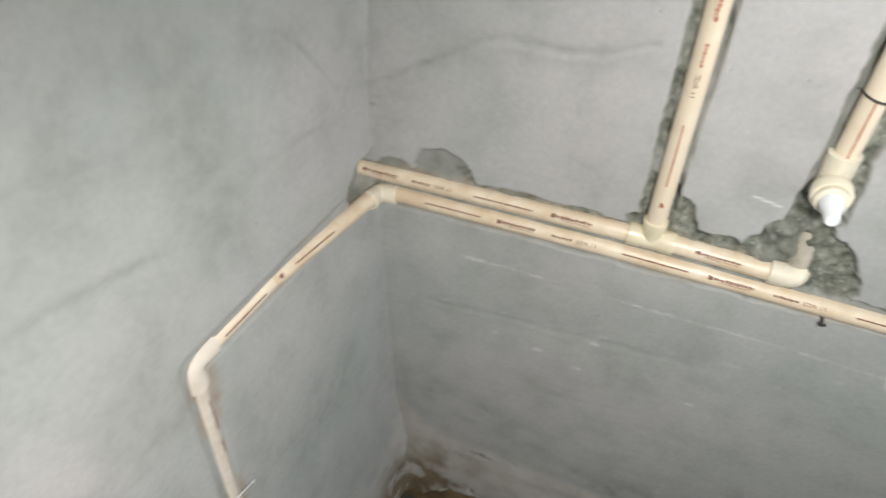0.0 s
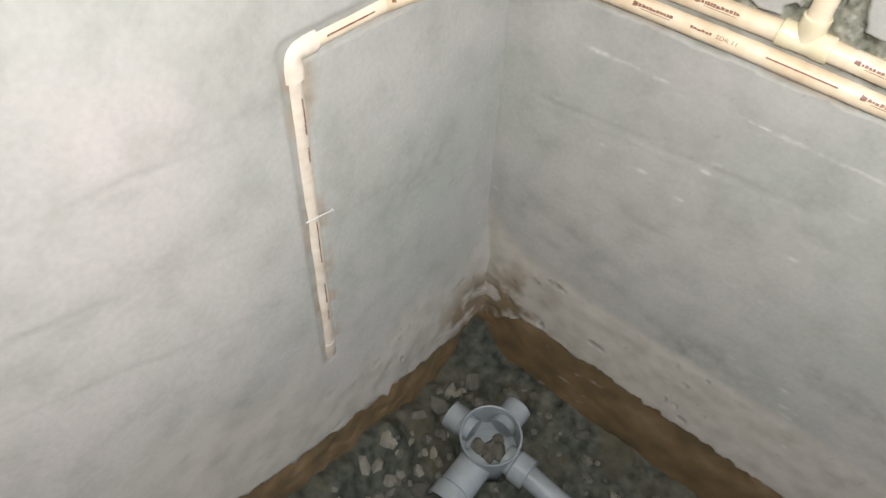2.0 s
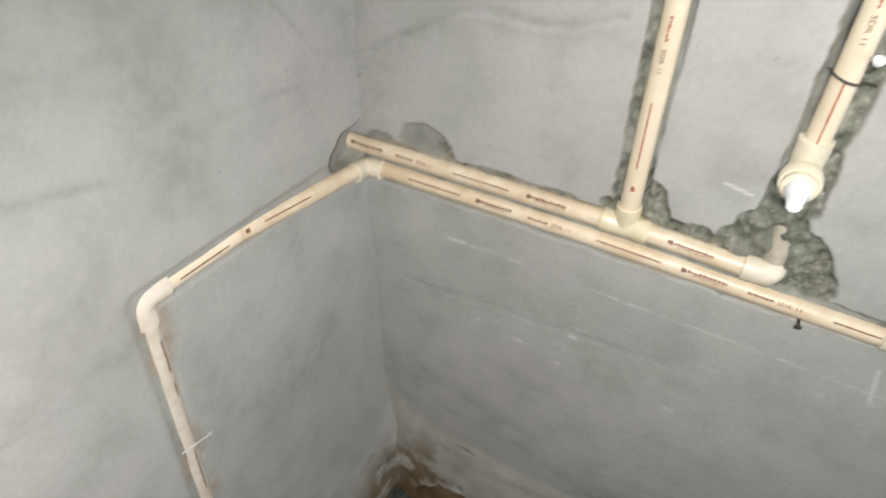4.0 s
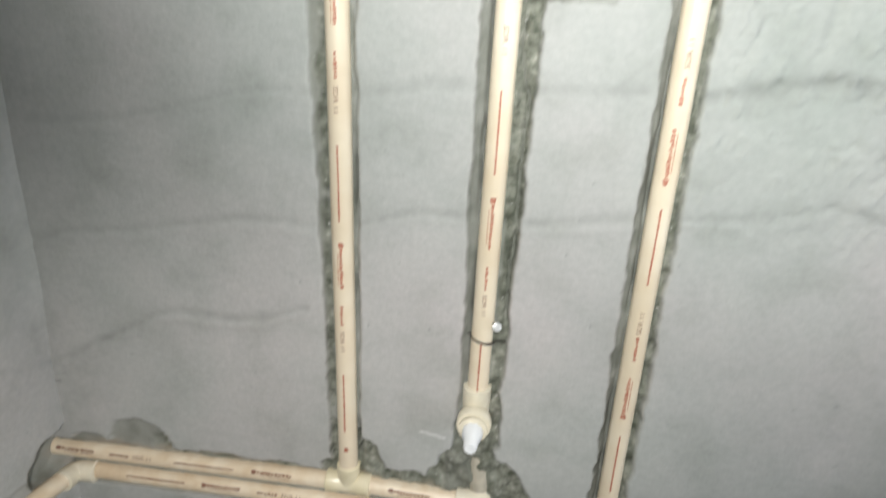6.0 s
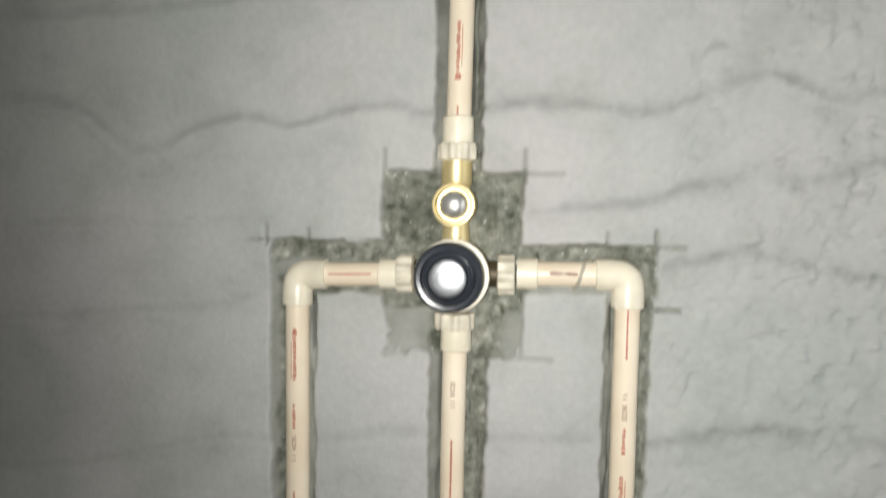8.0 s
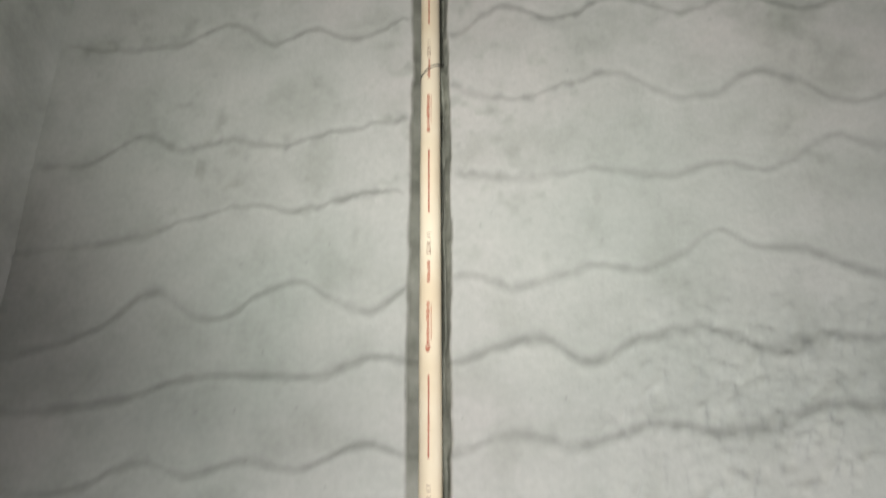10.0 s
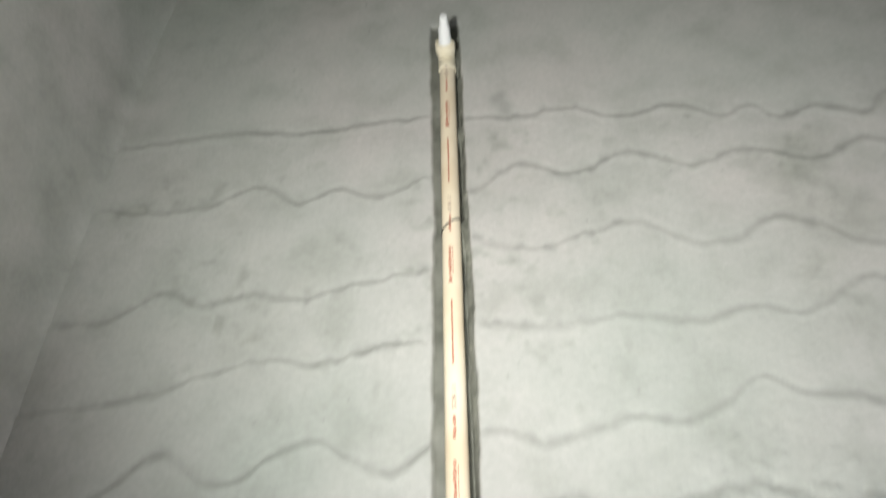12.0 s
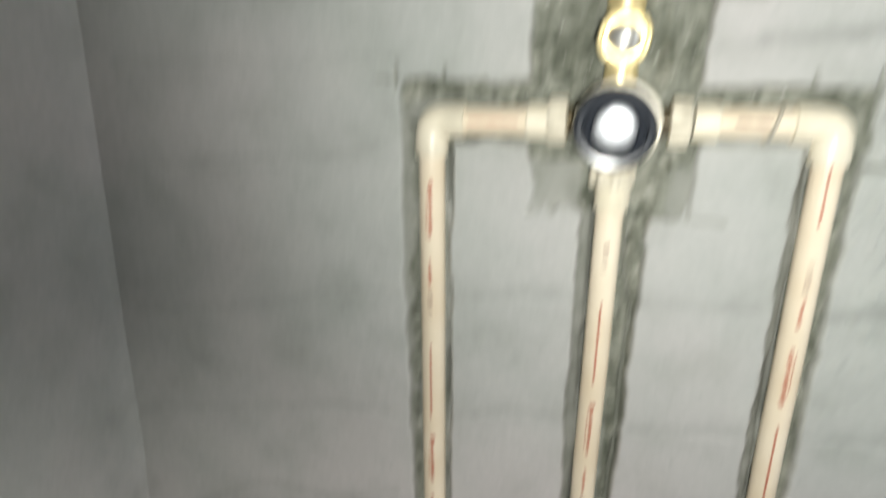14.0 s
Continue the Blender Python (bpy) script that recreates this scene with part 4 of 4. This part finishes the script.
def cold_line():
    t = thing("cold_water_line", "cream plastic cold water pipe with glued fittings set in a wall chase", "water pipe", "water lines in the chases")
    corner = Vector((0.004, -0.004, 0.8130))
    tee = Vector((XR, AX, 0.8105))
    mid = Vector((0.30, AX, 0.8145))
    run(t, corner + Vector((0.016, 0.006, 0)), mid, (0, -1, 0.5), 0.053, 11, BROWN)
    run(t, mid, tee - Vector((0.024, 0, 0)), (0, -1, 0.5), 0.025, 12, BROWN)
    run(t, tee + Vector((0.024, 0, 0)), (1.74, AX, 0.803), (0, -1, 0.5), -0.096, 13, BROWN)
    part("tee", tee_mesh(tee, (1, 0, -0.02), (0, 0, 1)), FITTING, t)
    part("elbow", elbow_mesh(corner, (1, 0.1, 0), (-0.05, -1, 0.12), 0.026, 0.0135), FITTING, t)
    el = Vector((-0.0095, -0.3535, 0.8650))
    wall_front = (1, 0, 0.55)
    mark = Vector((-0.0094, -0.229, 0.8525))
    run(t, corner + Vector((-0.002, -0.018, 0.003)), mark, wall_front, 0.10, 14, BROWN)
    side = part("pipe", pipe_bar(mark, el + Vector((0, 0.02, -0.002)), 15), CPVC, t)
    part("print_stroke", print_bar(mark, el - mark, (1, 0, 0.2), 0.018, 0.066, 0.0, 0.0016, 0.15, 4), BROWN, side)
    part("elbow", elbow_mesh(el, (0, 1, -0.1), (0, -0.085, -1), 0.030), DUSTED, t, "elbow dusted with plaster")
    low = Vector((-0.0095, -0.3985, 0.345))
    top = el + Vector((0, -0.0017, -0.02))
    down = part("pipe", pipe_bar(top, low, 16), DUSTED, t)
    w = low - top
    fr = (1, -0.25, 0)
    for k, (s, ln, ac, wd) in enumerate(((0.030, 0.045, 0.003, 0.0034), (0.092, 0.020, 0.003, 0.003), (0.205, 0.075, 0.002, 0.0017), (0.325, 0.040, 0.002, 0.0034), (0.385, 0.02, 0.002, 0.0030))):
        if k == 2:
            part("print_stroke", print_bar(top, w, fr, s, ln, ac + 0.002, wd, 0.3, 40 + k), BROWN, down)
        else:
            part("print_word", print_word(top, w, fr, s, ln, ac + 0.0025, wd, 40 + k), BROWN, down)
    part("coupling", lathe(low + w.normalized() * -0.034, w, [(0.0112, 0.0), (0.0122, 0.001), (0.0122, 0.036), (0.0116, 0.037), (0.008, 0.037)], 30), DUSTED, t)
    er = Vector((0.6455, AX, 1.4625))
    run(t, (XR, AX, 0.8105 + 0.024), er - Vector((0, 0, 0.020)), FRONT, 0.0565, 17, RED, False, 0.001)
    part("elbow", elbow_mesh(er, (0, 0, -1), (-1, 0, -0.01), 0.0285), FITTING, t)
    p0, p1 = Vector((0.560, AX, 1.4615)), er - Vector((0.02, 0, 0))
    arm = part("pipe", pipe_bar(p0, p1, 18), CPVC, t)
    part("print_bar", print_bar(p0, p1 - p0, FRONT, 0.018, 0.024, 0.001, 0.0022, 0.4, 5), BROWN, arm)
    part("union_collar", lathe((0.568, AX, 1.4612), (-1, 0, 0), [(0.0128, 0), (0.0138, 0.001), (0.0138, 0.018)], 30), FITTING, t)


def plug(owner, origin, way, reach, k=1.0):
    part("thread_ring", lathe(origin, way, [(r * k, d) for r, d in ((0.0150, 0.0), (0.0178, 0.001), (0.0184, 0.004), (0.0184, 0.013), (0.0170, 0.0150), (0.0135, 0.0150))], 40), FITTING, owner)
    part("plug", lathe(origin, way, [(r * k, d) for r, d in ((0.0128, 0.010), (0.0128, 0.0170), (0.0112, 0.0185), (0.0104, reach - 0.018), (0.0080, reach - 0.015), (0.0070, reach - 0.002), (0.0060, reach))], 10), WHITE, owner, "white plastic stop plug")


def spout_line():
    t = thing("spout_line", "cream plastic pipe down to a tap outlet closed by white plug", "water pipe", "water lines in the chases")
    c = Vector((0.4935, AX, 0.9675))
    run(t, c + Vector((0.0005, 0, 0.026)), (XM - 0.0005, AX, 1.396), FRONT, -0.165, 21, RED, True)
    part("elbow", elbow_mesh(c, (0, 0, 1), (0, -1, 0), 0.034, 0.0150), FITTING, t)
    plug(t, c + Vector((0, -0.012, 0)), (0, -1, 0), 0.050)
    part("union_collar", lathe((XM, AX, 1.390), (0, 0, 1), [(0.0126, 0), (0.0138, 0.001), (0.0138, 0.022)], 30), FITTING, t)


def shower_line():
    t = thing("shower_line", "cream plastic riser to shower outlet closed by white plug", "water pipe", "water lines in the chases")
    c = Vector((0.5035, AX + 0.002, 2.510))
    p0, p1 = Vector((0.4955, AX, 1.590)), c - Vector((0, 0, 0.026))
    run(t, p0, p1, FRONT, -0.059, 31, RED, period=0.243)
    part("elbow", elbow_mesh(c, (0, 0, -1), (0, -1, 0), 0.030, 0.0128), FITTING, t)
    plug(t, c + Vector((0, -0.012, 0)), (0.10, -1, 0), 0.060, 0.78)
    part("union_collar", lathe((0.4952, AX, 1.598), (0, 0, -1), [(0.0126, 0), (0.0138, 0.001), (0.0138, 0.024)], 30), FITTING, t)


def diverter():
    t = thing("diverter_valve", "brass shower diverter with glossy black cap and ribbed union nuts", "valve")
    x, z = 0.4950, 1.4595
    part("body", lathe((x, 0.022, z), FRONT, [(0.026, 0.0), (0.0300, 0.004), (0.0300, 0.038), (0.029, 0.041), (0.024, 0.041)], 56), BRASS, t)
    part("flange", lathe((x, -0.0165, z), FRONT, [(0.0260, 0.0), (0.0318, 0.0005), (0.0322, 0.003), (0.0314, 0.0050), (0.026, 0.0050)], 56), FITTING, t, "cream plastic rim behind cap")
    cap = part("cap", lathe((x - 0.0015, -0.0200, z), FRONT, [(0.0285, 0.0), (0.0298, 0.001), (0.0298, 0.016), (0.0288, 0.020), (0.0262, 0.0222), (0.0232, 0.0218), (0.0222, 0.0190), (0.0212, 0.0186), (0.0204, 0.0212), (0.0180, 0.0220), (0.0166, 0.0208), (0.0160, 0.0190), (0.0090, 0.0190)], 64), BLACK, t, "glossy black plastic protecting cap")
    part("cap_disc", lathe((x - 0.0015, -0.0382, z), FRONT, [(0.0160, 0.0), (0.0160, 0.0036), (0.0156, 0.0046), (0.0146, 0.0050), (0.0120, 0.0056), (0.0085, 0.0060), (0.0082, 0.0054), (0.0060, 0.0056), (0.0003, 0.0058)], 48), CHROME, cap, "bright domed centre disc")
    # ports between body and nuts, in a very dark brass colour
    for way in ((1, 0, 0.01), (-1, 0, -0.03), (0, 0, -1)):
        part("port", lathe((x, AX, z), way, [(0.0118, 0.022), (0.0118, 0.040)], 28), DARK_BRASS, t)
    for way, at in (((-1, 0, -0.03), 0.0365), ((1, 0, 0.01), 0.0375), ((0, 0, -1), 0.0345)):
        part("union_nut", lathe((x, AX, z), way, [(0.0150, at), (0.0180, at + 0.0012), (0.0180, at + 0.0140), (0.0165, at + 0.0155), (0.0125, at + 0.0155)], 72, lobes=(9, 0.0022)), NUT, t)
    s = part("stop_body", lathe((0.4947, AX, 1.488), (0, 0, 1), [(0.0128, 0.0), (0.0118, 0.012), (0.0118, 0.048), (0.0136, 0.052), (0.0136, 0.072)], 32), BRASS, t)
    part("stop_ring", lathe((0.4947, AX, 1.5205), FRONT, [(0.0150, 0.006), (0.0188, 0.0085), (0.0192, 0.020), (0.0180, 0.0225), (0.0160, 0.0228), (0.0146, 0.0180), (0.0080, 0.0176)], 48), BRASS, s)
    part("stop_screw", lathe((0.4947, AX - 0.016, 1.5205), FRONT, [(0.0126, 0.0), (0.0126, 0.0030), (0.0118, 0.0058), (0.0100, 0.0084), (0.0074, 0.0104), (0.0040, 0.0116), (0.0003, 0.0119)], 32), POLISHED, s, "shiny domed spindle screw")
    part("union_nut", lathe((0.4950, AX, 1.5590), (0, 0, 1), [(0.0150, 0.0), (0.0180, 0.0012), (0.0180, 0.0140), (0.0165, 0.0155), (0.0125, 0.0155)], 72, lobes=(9, 0.0022)), NUT, t)


hot_line()
cold_line()
spout_line()
shower_line()
diverter()


# ---- small fixings ----


def wire_tie(name, label, centre, way, tilt, tail, mat, r=0.0011):
    """A loop of wire round the front of a pipe with its ends pressed into the chase."""
    c, way, front = Vector(centre), Vector(way), Vector(FRONT)
    side = way.cross(front)
    pts = []
    for k in range(13):
        a = math.pi * k / 12
        pts.append(c + side * -math.cos(a) * (PIPE_R + 0.0012) + front * math.sin(a) * (PIPE_R + 0.0012) + way * tilt * math.cos(a) * 0.01)
    pts = [pts[0] - side * tail - front * 0.006 + way * tilt * 0.012] + pts + [pts[-1] + side * tail - front * 0.006 - way * tilt * 0.012]
    ob = mesh_object(name, tube(pts, r, 8), mat)
    return tagged(ob, label, "wire", "ties on the pipes")


wire_tie("wire_tie", "dark binding wire round a cream pipe in its chase", (0.4955, AX, 1.060), (0, 0, 1), 0.25, 0.014, WIRE)
wire_tie("wire_tie", "dark binding wire round a cream riser pipe", (0.502, AX, 2.196), (0, 0, 1), -0.8, 0.002, WIRE, 0.0008)
wire_tie("wire_tie", "mortar-caked binding wire round a short cream pipe arm", (0.604, AX, 1.4615), (1, 0, 0), 0.38, 0.0, DIRTY, 0.0015)


def nail(name, label, p0, p1, r, mat, category="nail"):
    p0, p1 = Vector(p0), Vector(p1)
    w = (p1 - p0).normalized()
    ob = mesh_object(name, tube([p0, p0 + w * r, p1 - w * 0.0025, p1 - w * 0.0022, p1 - w * 0.0004, p1], [r * 0.3, r, r, r * 2.1, r * 2.1, r * 1.6], 12), mat)
    return tagged(ob, label, category)


nail("nail", "bright bent steel nail holding a pipe in its chase", (0.502, 0.012, 1.076), (0.5095, -0.017, 1.085), 0.0022, STEEL)
nail("nail", "short dark nail under a cream pipe in its chase", (0.546, 0.008, 0.806), (0.5485, -0.012, 0.797), 0.0018, WIRE)
nail("nail", "thin steel nail laid across a pipe as clip", (0.0012, -0.386, 0.652), (0.0030, -0.346, 0.641), 0.0011, STEEL)
